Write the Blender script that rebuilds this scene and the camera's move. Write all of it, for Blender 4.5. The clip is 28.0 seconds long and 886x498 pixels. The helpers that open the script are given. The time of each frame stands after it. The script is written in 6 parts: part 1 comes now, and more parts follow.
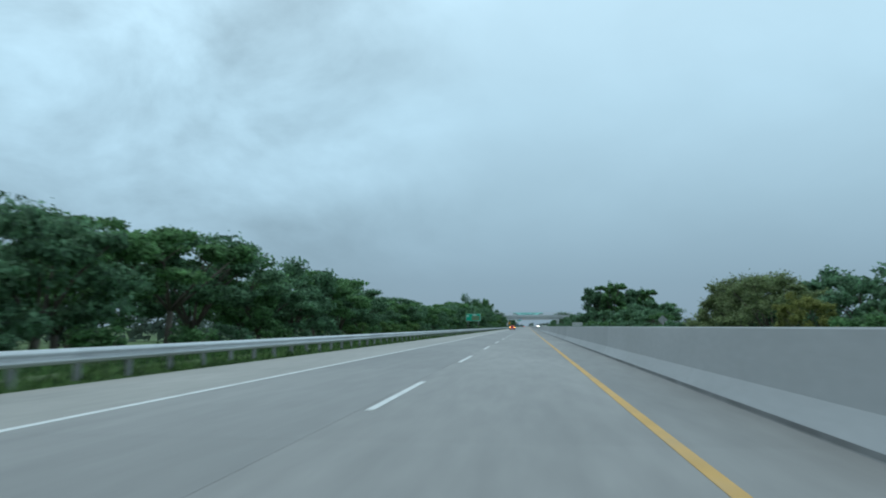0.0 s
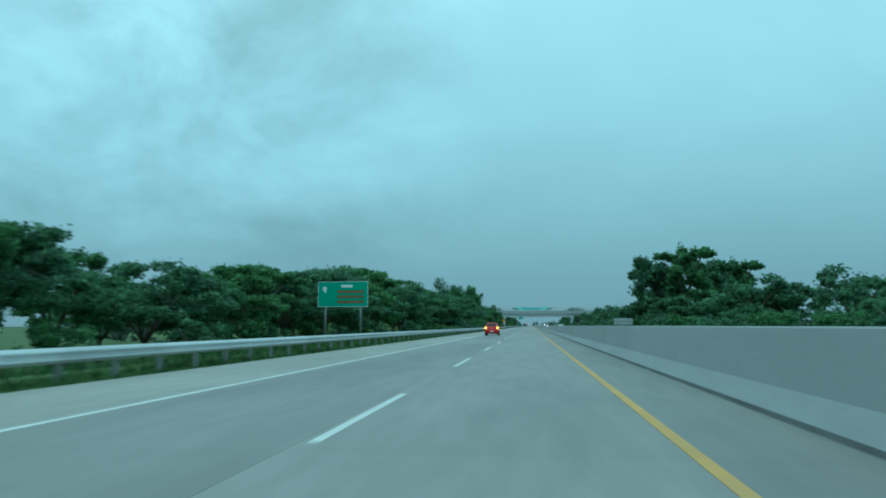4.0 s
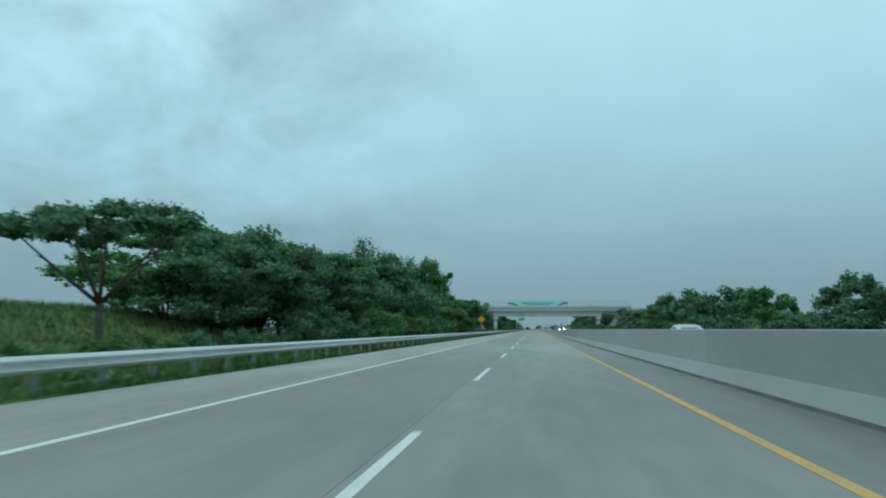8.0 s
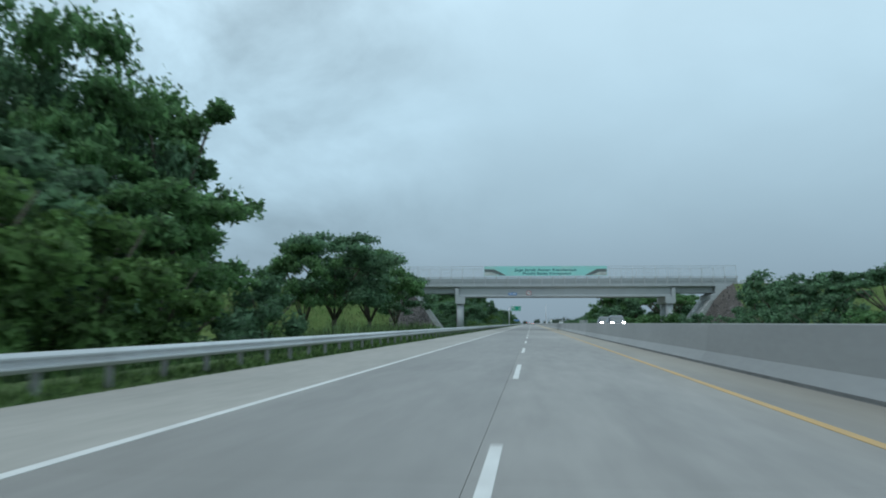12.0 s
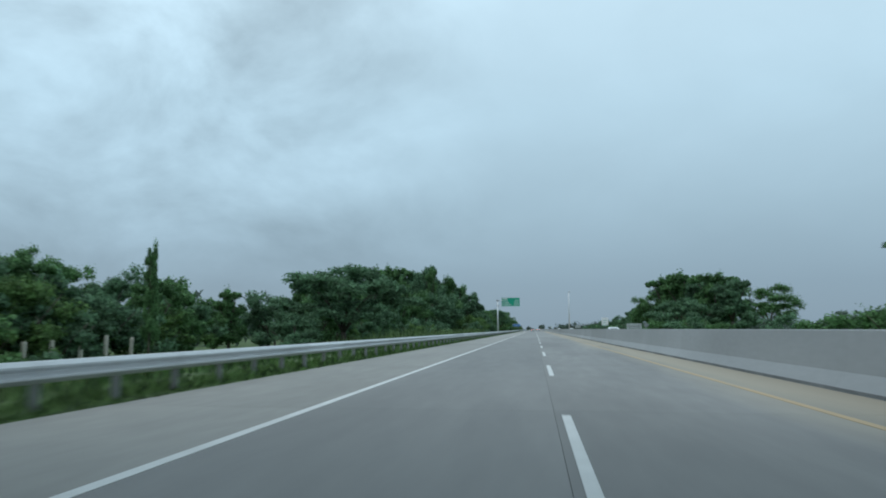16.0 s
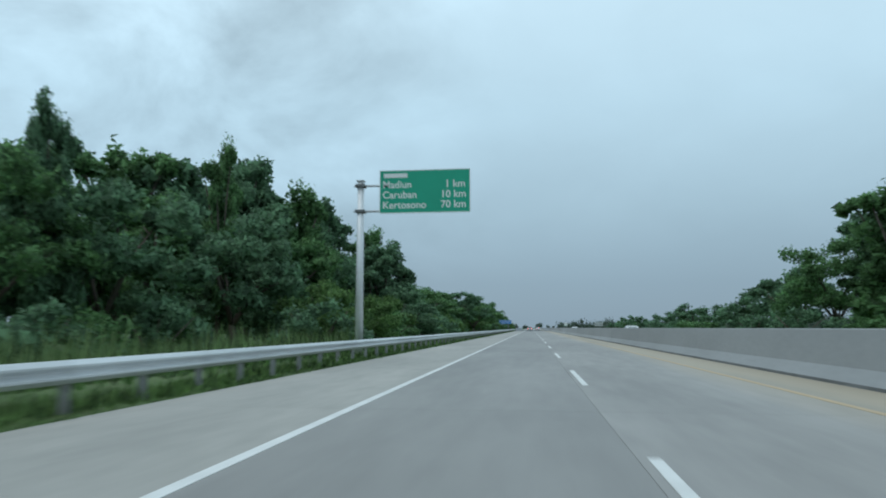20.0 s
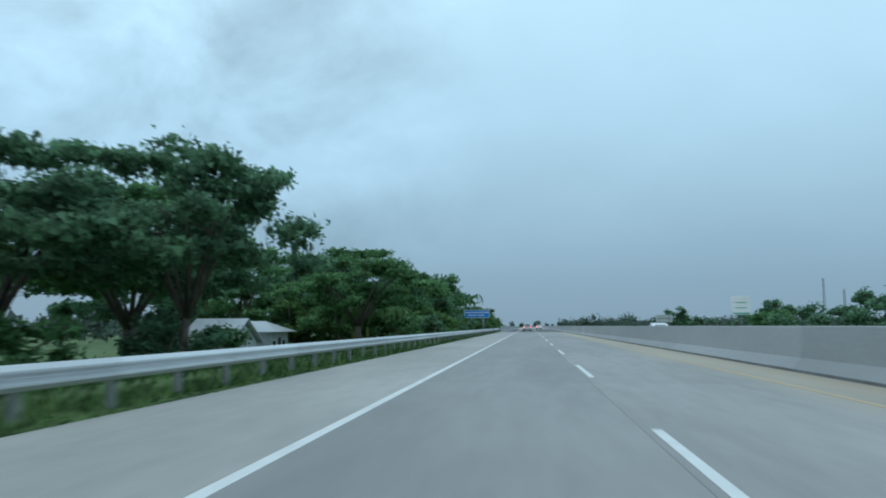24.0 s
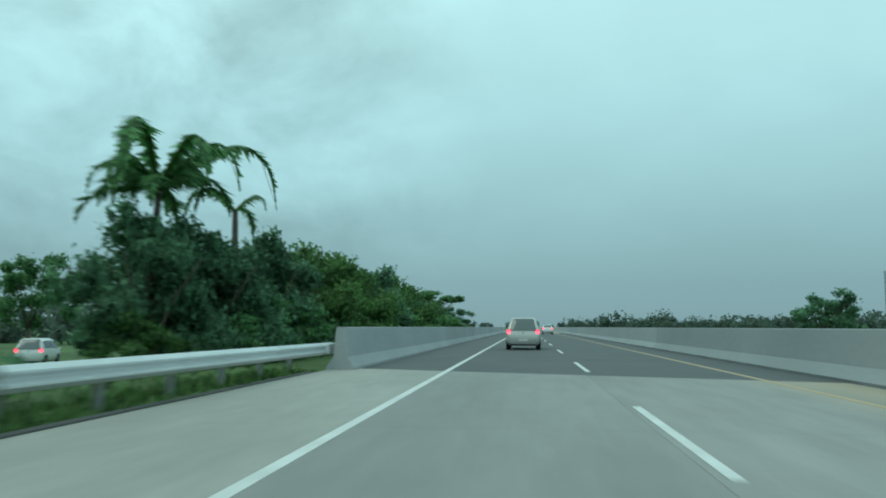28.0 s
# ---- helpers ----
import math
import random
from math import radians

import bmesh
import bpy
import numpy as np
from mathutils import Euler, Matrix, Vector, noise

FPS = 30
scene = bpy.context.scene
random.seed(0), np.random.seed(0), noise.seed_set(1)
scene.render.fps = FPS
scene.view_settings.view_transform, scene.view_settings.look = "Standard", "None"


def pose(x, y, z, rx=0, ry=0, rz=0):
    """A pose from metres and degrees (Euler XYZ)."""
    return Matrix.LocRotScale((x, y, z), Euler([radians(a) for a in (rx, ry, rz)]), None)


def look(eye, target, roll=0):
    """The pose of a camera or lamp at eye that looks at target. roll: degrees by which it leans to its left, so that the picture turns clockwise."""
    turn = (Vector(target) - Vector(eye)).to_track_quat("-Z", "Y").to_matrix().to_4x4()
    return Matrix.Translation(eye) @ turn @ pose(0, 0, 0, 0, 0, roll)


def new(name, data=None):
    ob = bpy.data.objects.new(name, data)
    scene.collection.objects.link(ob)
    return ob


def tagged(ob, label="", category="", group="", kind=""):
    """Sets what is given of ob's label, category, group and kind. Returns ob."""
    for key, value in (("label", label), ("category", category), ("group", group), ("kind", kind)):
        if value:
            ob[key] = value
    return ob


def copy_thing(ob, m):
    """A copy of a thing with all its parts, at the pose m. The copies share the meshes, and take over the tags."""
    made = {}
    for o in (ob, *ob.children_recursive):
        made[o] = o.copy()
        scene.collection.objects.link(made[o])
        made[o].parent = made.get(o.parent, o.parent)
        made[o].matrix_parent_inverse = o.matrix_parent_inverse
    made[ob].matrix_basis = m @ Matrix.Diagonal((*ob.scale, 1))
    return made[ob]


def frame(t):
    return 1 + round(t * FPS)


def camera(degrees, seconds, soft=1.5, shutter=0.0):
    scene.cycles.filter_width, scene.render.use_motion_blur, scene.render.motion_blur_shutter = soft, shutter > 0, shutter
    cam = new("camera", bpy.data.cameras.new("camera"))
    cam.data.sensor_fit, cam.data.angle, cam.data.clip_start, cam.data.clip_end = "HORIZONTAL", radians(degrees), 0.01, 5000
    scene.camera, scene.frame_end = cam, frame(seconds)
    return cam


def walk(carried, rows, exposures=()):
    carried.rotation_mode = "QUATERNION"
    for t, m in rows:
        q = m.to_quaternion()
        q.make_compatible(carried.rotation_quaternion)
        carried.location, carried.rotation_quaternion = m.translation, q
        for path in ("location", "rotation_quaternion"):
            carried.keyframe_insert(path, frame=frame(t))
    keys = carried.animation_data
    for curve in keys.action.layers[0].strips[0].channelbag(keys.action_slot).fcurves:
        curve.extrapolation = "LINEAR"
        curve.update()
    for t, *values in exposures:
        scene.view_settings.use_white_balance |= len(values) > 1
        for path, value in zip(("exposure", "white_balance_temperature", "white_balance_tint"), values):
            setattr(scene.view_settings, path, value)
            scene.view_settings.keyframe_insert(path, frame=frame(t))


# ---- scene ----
cam = camera(64.3, 28.0, soft=1.9, shutter=0.25)
# seconds, metres across, metres along, pitch, roll, heading
PATH_ROWS = (
    (0, 2.16, 0.81, 96.27, 0.10, 6.77),
    (1, 2.25, 34.43, 96.08, 0.04, 6.87),
    (2, 2.29, 66.74, 96.14, 0.04, 6.99),
    (3, 2.25, 100.39, 96.24, 0.06, 7.18),
    (4, 2.13, 133.62, 96.20, 0.06, 7.06),
    (5, 1.96, 166.98, 96.15, 0.06, 6.94),
    (6, 1.75, 200.38, 96.10, 0.05, 6.82),
    (7, 1.58, 234.17, 96.47, -0.00, 7.42),
    (8, 1.30, 267.53, 96.50, 0.13, 7.27),
    (9, 1.02, 300.47, 96.18, -0.07, 7.27),
    (10, 0.77, 333.84, 96.40, -0.01, 7.22),
    (11, 0.56, 367.18, 96.28, -0.03, 7.12),
    (12, 0.33, 398.73, 96.01, 0.06, 7.09),
    (13, 0.13, 431.09, 96.02, 0.02, 7.01),
    (14, -0.06, 463.10, 96.03, -0.03, 6.92),
    (15, -0.23, 494.73, 96.05, -0.08, 6.84),
    (16, -0.40, 525.81, 96.48, 0.06, 7.39),
    (17, -0.63, 556.63, 96.10, -0.11, 7.26),
    (18, -0.79, 587.10, 96.24, -0.02, 7.31),
    (19, -0.96, 616.11, 96.18, -0.12, 6.92),
    (20, -1.06, 645.98, 96.38, -0.00, 7.12),
    (21, -1.14, 675.69, 96.31, 0.02, 6.82),
    (22, -1.24, 704.44, 96.29, 0.05, 6.85),
    (23, -1.32, 732.97, 96.27, 0.08, 6.87),
    (24, -1.39, 761.32, 96.24, 0.12, 6.90),
    (25, -1.44, 790.16, 96.36, -0.09, 6.68),
    (26, -1.45, 818.82, 96.21, 0.00, 6.76),
    (27, -1.49, 847.50, 96.19, 0.02, 6.78),
    (28, -1.58, 875.84, 96.29, -0.19, 6.69),
)
PATH = [(t, pose(x, y, 1.144, rx, ry, rz)) for t, x, y, rx, ry, rz in PATH_ROWS]
EXPOSURES = (
    (0, 0.03, 6150, 8), (1, 0.0, 6000, 6), (2, 0.0, 6050, 7), (3, -0.1, 5400, -16), (4, -0.1, 5250, -24), (6, -0.1, 5090, -38), (7, -0.08, 5430, -37),
    (8, -0.08, 6100, -5), (9, -0.06, 6280, 20), (10, -0.05, 6280, 22), (11, -0.02, 6250, 10), (12, 0.0, 6360, 11), (15, 0.03, 6310, 9), (16, 0.0, 6390, 12), (21, 0.05, 6370, 11),
    (24, 0.05, 5890, 7), (25, 0.03, 5980, -2), (26, 0.03, 6040, -3), (27, 0.03, 6110, -5), (28, 0.04, 6330, -14),
)
walk(cam, PATH, EXPOSURES)


# ---- light ----
def build_sky():
    world = bpy.data.worlds.new("overcast_sky")
    scene.world = world
    world.use_nodes = True
    nt = world.node_tree
    nodes, links = nt.nodes, nt.links
    bg = nodes["Background"]
    tc = nodes.new("ShaderNodeTexCoord")
    sep = nodes.new("ShaderNodeSeparateXYZ")
    links.new(tc.outputs["Generated"], sep.inputs[0])
    ramp = nodes.new("ShaderNodeValToRGB")
    links.new(sep.outputs["Z"], ramp.inputs[0])
    stops = ((0.0, (0.245, 0.345, 0.42)), (0.06, (0.27, 0.385, 0.465)), (0.16, (0.37, 0.53, 0.62)), (0.30, (0.50, 0.71, 0.82)),
             (0.45, (0.60, 0.82, 0.93)), (1.0, (0.66, 0.84, 0.92)))
    el = ramp.color_ramp.elements
    el[0].position, el[0].color = stops[0][0], (*stops[0][1], 1)
    el[1].position, el[1].color = stops[-1][0], (*stops[-1][1], 1)
    for p, c in stops[1:-1]:
        e = el.new(p)
        e.color = (*c, 1)
    mp = nodes.new("ShaderNodeMapping")
    mp.inputs["Scale"].default_value = (1.0, 1.0, 1.5)
    mp.inputs["Location"].default_value = (1.62, 0.62, 0.84)
    links.new(tc.outputs["Generated"], mp.inputs[0])
    big = nodes.new("ShaderNodeTexNoise")
    big.inputs["Scale"].default_value, big.inputs["Detail"].default_value, big.inputs["Roughness"].default_value = 4.2, 7.0, 0.54
    big.inputs["Distortion"].default_value = 0.25
    links.new(mp.outputs[0], big.inputs["Vector"])
    # cloud relief is stronger to the west of the road than to the east
    side = nodes.new("ShaderNodeMapRange")
    side.inputs[1].default_value, side.inputs[2].default_value = -0.02, -0.38
    side.inputs[3].default_value, side.inputs[4].default_value = 0.12, 1.0
    links.new(sep.outputs["X"], side.inputs[0])
    amp = nodes.new("ShaderNodeMapRange")
    amp.inputs[1].default_value, amp.inputs[2].default_value = 0.32, 0.68
    amp.inputs[3].default_value, amp.inputs[4].default_value = -0.34, 0.31
    links.new(big.outputs["Fac"], amp.inputs[0])
    mul = nodes.new("ShaderNodeMath")
    mul.operation = "MULTIPLY"
    links.new(amp.outputs[0], mul.inputs[0])
    links.new(side.outputs[0], mul.inputs[1])
    fade = nodes.new("ShaderNodeMapRange")
    fade.inputs[1].default_value, fade.inputs[2].default_value = 0.02, 0.15
    links.new(sep.outputs["Z"], fade.inputs[0])
    mul2 = nodes.new("ShaderNodeMath")
    mul2.operation = "MULTIPLY"
    links.new(mul.outputs[0], mul2.inputs[0])
    links.new(fade.outputs[0], mul2.inputs[1])
    add = nodes.new("ShaderNodeMath")
    add.inputs[1].default_value = 1.0
    links.new(mul2.outputs[0], add.inputs[0])
    sc = nodes.new("ShaderNodeVectorMath")
    sc.operation = "SCALE"
    links.new(ramp.outputs[0], sc.inputs[0])
    links.new(add.outputs[0], sc.inputs["Scale"])
    clear = nodes.new("ShaderNodeTexSky")
    clear.sky_type, clear.sun_disc = "NISHITA", False
    clear.sun_elevation, clear.sun_rotation = radians(52), radians(-40)
    dim = nodes.new("ShaderNodeVectorMath")
    dim.operation = "SCALE"
    dim.inputs["Scale"].default_value = 0.06
    links.new(clear.outputs[0], dim.inputs[0])
    mix = nodes.new("ShaderNodeMix")
    mix.data_type = "RGBA"
    mix.inputs["Factor"].default_value = 0.94
    links.new(dim.outputs[0], mix.inputs[6])
    links.new(sc.outputs[0], mix.inputs[7])
    links.new(mix.outputs[2], bg.inputs[0])
    bg.inputs[1].default_value = 1.0


build_sky()
sun = new("sun", bpy.data.lights.new("sun", "SUN"))
sun.data.energy, sun.data.angle, sun.data.color = 0.5, radians(35), (1.0, 0.96, 0.9)
sun.matrix_world = look((-40, 60, 90), (0, 100, 0))


# ---- materials ----
def mat(name, base, rough=0.8, metal=0.0, spread=0.25, scale=0.6, fine=14.0, bump=0.3, stretch=(1, 1, 1), dirt=None, dirt_amount=0.0,
        island=0.0, each=0.0, coat=0.0, dirt_scale=0.35, leafy=False, dust=None, shade_bands=()):
    """Base colour varied at two scales by position, with optional stains, per-island and per-object variation."""
    m = bpy.data.materials.new(name)
    m.use_nodes = True
    nt = m.node_tree
    nodes, links = nt.nodes, nt.links
    b = nodes["Principled BSDF"]
    b.inputs["Roughness"].default_value, b.inputs["Metallic"].default_value = rough, metal
    b.inputs["Coat Weight"].default_value = coat
    geo = nodes.new("ShaderNodeNewGeometry")
    mp = nodes.new("ShaderNodeMapping")
    mp.inputs["Scale"].default_value = stretch
    links.new(geo.outputs["Position"], mp.inputs[0])
    n1 = nodes.new("ShaderNodeTexNoise")
    n1.inputs["Scale"].default_value, n1.inputs["Detail"].default_value = scale, 5
    n2 = nodes.new("ShaderNodeTexNoise")
    n2.inputs["Scale"].default_value, n2.inputs["Detail"].default_value = fine, 3
    for n in (n1, n2):
        links.new(mp.outputs[0], n.inputs["Vector"])
    total = None

    def term(socket, amount):
        nonlocal total
        r = nodes.new("ShaderNodeMapRange")
        r.inputs[1].default_value, r.inputs[2].default_value = 0.25, 0.75
        r.inputs[3].default_value, r.inputs[4].default_value = 1 - amount, 1 + amount
        r.clamp = False
        links.new(socket, r.inputs[0])
        if total is None:
            total = r.outputs[0]
        else:
            x = nodes.new("ShaderNodeMath")
            x.operation = "MULTIPLY"
            links.new(total, x.inputs[0])
            links.new(r.outputs[0], x.inputs[1])
            total = x.outputs[0]
    term(n1.outputs["Fac"], spread)
    term(n2.outputs["Fac"], spread * 0.5)
    if island:
        term(geo.outputs["Random Per Island"], island)
    if each:
        info = nodes.new("ShaderNodeObjectInfo")
        term(info.outputs["Random"], each)
    sc = nodes.new("ShaderNodeVectorMath")
    sc.operation = "SCALE"
    sc.inputs[0].default_value = base
    links.new(total, sc.inputs["Scale"])
    out = sc.outputs[0]
    if dirt:
        n3 = nodes.new("ShaderNodeTexNoise")
        n3.inputs["Scale"].default_value, n3.inputs["Detail"].default_value, n3.inputs["Roughness"].default_value = dirt_scale, 8, 0.65
        links.new(mp.outputs[0], n3.inputs["Vector"])
        r = nodes.new("ShaderNodeMapRange")
        r.inputs[1].default_value, r.inputs[2].default_value, r.inputs[4].default_value = 0.5, 0.72, dirt_amount
        links.new(n3.outputs["Fac"], r.inputs[0])
        mx = nodes.new("ShaderNodeMix")
        mx.data_type = "RGBA"
        links.new(r.outputs[0], mx.inputs["Factor"])
        links.new(out, mx.inputs[6])
        mx.inputs[7].default_value = (*dirt, 1)
        out = mx.outputs[2]
    for y0, y1, y2, y3, amount in shade_bands:
        # a stretch of the road with shade painted into its colour, with ragged ends
        at = nodes.new("ShaderNodeSeparateXYZ")
        links.new(geo.outputs["Position"], at.inputs[0])
        ragged = nodes.new("ShaderNodeMath")
        ragged.operation = "MULTIPLY_ADD"
        ragged.inputs[1].default_value = 14.0
        links.new(n1.outputs["Fac"], ragged.inputs[0])
        links.new(at.outputs["Y"], ragged.inputs[2])
        shaded = None
        for a, z, v0, v1 in ((y0, y1, 0.0, 1.0), (y2, y3, 1.0, 0.0)):
            r = nodes.new("ShaderNodeMapRange")
            r.inputs[1].default_value, r.inputs[2].default_value, r.inputs[3].default_value, r.inputs[4].default_value = a + 7, z + 7, v0, v1
            links.new(ragged.outputs[0], r.inputs[0])
            if shaded is None:
                shaded = r.outputs[0]
            else:
                x = nodes.new("ShaderNodeMath")
                x.operation = "MULTIPLY"
                links.new(shaded, x.inputs[0])
                links.new(r.outputs[0], x.inputs[1])
                shaded = x.outputs[0]
        keep = nodes.new("ShaderNodeMapRange")
        keep.inputs[4].default_value, keep.inputs[3].default_value = 1 - amount, 1.0
        links.new(shaded, keep.inputs[0])
        sc2 = nodes.new("ShaderNodeVectorMath")
        sc2.operation = "SCALE"
        links.new(out, sc2.inputs[0])
        links.new(keep.outputs[0], sc2.inputs["Scale"])
        out = sc2.outputs[0]
    if dust:
        # wind-blown sand that gathers on one side of the road, with a ragged edge
        d0, d1, colour, amount = dust
        px = nodes.new("ShaderNodeSeparateXYZ")
        links.new(geo.outputs["Position"], px.inputs[0])
        edge = nodes.new("ShaderNodeMath")
        edge.operation = "MULTIPLY_ADD"
        edge.inputs[1].default_value = 2.2
        links.new(n1.outputs["Fac"], edge.inputs[0])
        links.new(px.outputs["X"], edge.inputs[2])
        r = nodes.new("ShaderNodeMapRange")
        r.inputs[1].default_value, r.inputs[2].default_value, r.inputs[4].default_value = d0 + 1.1, d1 + 1.1, amount
        links.new(edge.outputs[0], r.inputs[0])
        along = nodes.new("ShaderNodeMapRange")
        along.inputs[1].default_value, along.inputs[2].default_value = 330, 560
        links.new(px.outputs["Y"], along.inputs[0])
        most = nodes.new("ShaderNodeMath")
        most.operation = "MULTIPLY"
        links.new(r.outputs[0], most.inputs[0])
        links.new(along.outputs[0], most.inputs[1])
        r = most
        mx = nodes.new("ShaderNodeMix")
        mx.data_type = "RGBA"
        links.new(r.outputs[0], mx.inputs["Factor"])
        links.new(out, mx.inputs[6])
        mx.inputs[7].default_value = (*colour, 1)
        out = mx.outputs[2]
    links.new(out, b.inputs["Base Color"])
    if leafy:
        tr = nodes.new("ShaderNodeBsdfTranslucent")
        links.new(out, tr.inputs["Color"])
        both = nodes.new("ShaderNodeMixShader")
        both.inputs[0].default_value = 0.5
        links.new(b.outputs[0], both.inputs[1])
        links.new(tr.outputs[0], both.inputs[2])
        links.new(both.outputs[0], nodes["Material Output"].inputs["Surface"])
    if bump:
        bp = nodes.new("ShaderNodeBump")
        bp.inputs["Strength"].default_value, bp.inputs["Distance"].default_value = bump, 0.02
        links.new(n2.outputs["Fac"], bp.inputs["Height"])
        links.new(bp.outputs[0], b.inputs["Normal"])
    return m


def glow(name, color, strength):
    m = bpy.data.materials.new(name)
    m.use_nodes = True
    b = m.node_tree.nodes["Principled BSDF"]
    b.inputs["Base Color"].default_value = (*color, 1)
    b.inputs["Emission Color"].default_value = (*color, 1)
    b.inputs["Emission Strength"].default_value = strength
    return m


SAND = (2.7, 4.2, (0.455, 0.38, 0.275), 0.85)
# stretches coloured darker; the second paints in the overpass's shade on the road
ROAD_SHADE = ((268, 276, 288, 304, 0.17), (514, 524, 582, 640, 0.19))
M_SLAB = mat("road_concrete", (0.30, 0.285, 0.268), 0.6, dust=SAND, shade_bands=ROAD_SHADE, spread=0.22, scale=0.22, fine=2.5, bump=0.1, stretch=(1.2, 0.2, 1), dirt=(0.205, 0.196, 0.186), dirt_amount=0.6, each=0.02, dirt_scale=0.4)
M_SHOULDER = mat("pale_shoulder_concrete", (0.365, 0.347, 0.316), 0.66, shade_bands=ROAD_SHADE, spread=0.16, scale=0.35, fine=3.0, bump=0.12, stretch=(1.2, 0.3, 1), dirt=(0.27, 0.26, 0.235), dirt_amount=0.5, each=0.02, dirt_scale=0.6)
M_LANE = mat("worn_lane_concrete", (0.272, 0.26, 0.246), 0.58, shade_bands=ROAD_SHADE, spread=0.17, scale=0.25, fine=2.5, bump=0.1, stretch=(1.2, 0.2, 1), dirt=(0.19, 0.183, 0.175), dirt_amount=0.55, each=0.02, dirt_scale=0.45)
M_GUTTER = mat("dark_kerb_concrete", (0.075, 0.075, 0.07), 0.85, spread=0.25, scale=0.8, fine=12, bump=0.3)
# dirty concrete darkened to paint the shadow line at the barrier's foot
M_TOE_SHADOW = mat("toe_shadow_concrete", (0.20, 0.205, 0.205), 0.85, spread=0.3, scale=0.6, fine=8, bump=0.3, dirt=(0.11, 0.11, 0.10), dirt_amount=0.6)
M_MEDIAN = mat("median_strip_concrete", (0.262, 0.252, 0.238), 0.62, dust=SAND, shade_bands=ROAD_SHADE, spread=0.2, scale=0.3, fine=2.5, bump=0.1, stretch=(1.2, 0.2, 1), dirt=(0.19, 0.184, 0.176), dirt_amount=0.6, each=0.02, dirt_scale=0.5)
M_SOIL = mat("bare_soil", (0.115, 0.10, 0.092), 0.95, spread=0.3, scale=0.6, fine=8, bump=0.6, dirt=(0.16, 0.145, 0.125), dirt_amount=0.5)
M_JOINT = mat("joint_sealant", (0.15, 0.147, 0.142), 0.8, spread=0.2)
M_ASPHALT = mat("asphalt", (0.105, 0.107, 0.11), 0.75, spread=0.14, scale=0.5, fine=40, bump=0.35, dirt=(0.15, 0.15, 0.145), dirt_amount=0.3)
M_WHITE = mat("white_road_paint", (0.72, 0.72, 0.70), 0.6, spread=0.10, scale=2.0, fine=20, bump=0.1, dirt=(0.42, 0.40, 0.37), dirt_amount=0.35, dirt_scale=1.2)
M_YELLOW = mat("yellow_road_paint", (0.63, 0.37, 0.10), 0.65, dust=(-20, -19, (0.47, 0.385, 0.27), 0.75), spread=0.12, scale=1.2, fine=20, bump=0.1, dirt=(0.40, 0.33, 0.24), dirt_amount=0.7, dirt_scale=0.5)
M_BARRIER = mat("barrier_concrete", (0.355, 0.366, 0.372), 0.8, spread=0.09, scale=0.5, fine=8, bump=0.2, stretch=(1, 0.35, 1), dirt=(0.30, 0.31, 0.31), dirt_amount=0.5, each=0.04)
M_BRIDGE = mat("bridge_concrete", (0.47, 0.49, 0.50), 0.8, spread=0.08, scale=0.4, fine=7, bump=0.2, dirt=(0.33, 0.34, 0.335), dirt_amount=0.45)
M_SLOPE = mat("stained_slope_concrete", (0.40, 0.41, 0.40), 0.85, spread=0.18, scale=0.7, fine=4, bump=0.3, stretch=(1, 1, 2.2), dirt=(0.13, 0.135, 0.115), dirt_amount=0.85, dirt_scale=0.9)
M_BLOCK = mat("stained_paving_block", (0.44, 0.455, 0.45), 0.85, spread=0.2, scale=0.9, fine=5, bump=0.3, dirt=(0.17, 0.175, 0.16), dirt_amount=0.8, dirt_scale=0.8, each=0.14)
M_GIRDER = mat("girder_concrete", (0.42, 0.442, 0.452), 0.8, spread=0.08, scale=0.35, fine=7, bump=0.2, dirt=(0.32, 0.33, 0.325), dirt_amount=0.5)
M_GALV = mat("galvanised_steel", (0.66, 0.68, 0.69), 0.45, 0.4, spread=0.10, scale=0.7, fine=10, bump=0.06, stretch=(1, 0.4, 1), dirt=(0.36, 0.36, 0.35), dirt_amount=0.4, each=0.04)
M_RAILPOST = mat("galvanised_post", (0.26, 0.275, 0.275), 0.5, 0.35, spread=0.15, scale=2, bump=0.1, dirt=(0.2, 0.19, 0.16), dirt_amount=0.5)
M_POST = mat("weathered_post_steel", (0.15, 0.16, 0.16), 0.55, 0.5, spread=0.2, scale=3, bump=0.1)
M_GRASS_GROUND = mat("grass_ground", (0.085, 0.14, 0.042), 0.95, spread=0.35, scale=0.25, fine=6, bump=0.6, dirt=(0.11, 0.085, 0.05), dirt_amount=0.5)
M_BLADES = mat("grass_blades", (0.075, 0.15, 0.042), 0.7, spread=0.3, scale=0.3, fine=2, bump=0, island=0.4, leafy=True)
M_VERGE = mat("verge_blades", (0.115, 0.205, 0.06), 0.7, spread=0.3, scale=0.25, fine=2, bump=0, island=0.35, leafy=True)
M_REED = mat("reed_blades", (0.145, 0.235, 0.085), 0.7, spread=0.3, scale=0.3, fine=2, bump=0, island=0.35, leafy=True)
M_LEAF = mat("dark_leaves", (0.136, 0.25, 0.138), 0.8, spread=0.25, scale=0.3, fine=1.4, bump=0, island=0.28, leafy=True)
M_LEAF_MID = mat("green_leaves", (0.130, 0.258, 0.100), 0.8, spread=0.25, scale=0.3, fine=1.4, bump=0, island=0.28, leafy=True)
M_LEAF_PALE = mat("yellowish_leaves", (0.25, 0.275, 0.08), 0.8, spread=0.25, scale=0.3, fine=1.4, bump=0, island=0.28, leafy=True)
M_BAMBOO = mat("bamboo_leaves", (0.21, 0.27, 0.12), 0.8, spread=0.25, scale=0.3, fine=1.4, bump=0, island=0.28, leafy=True)
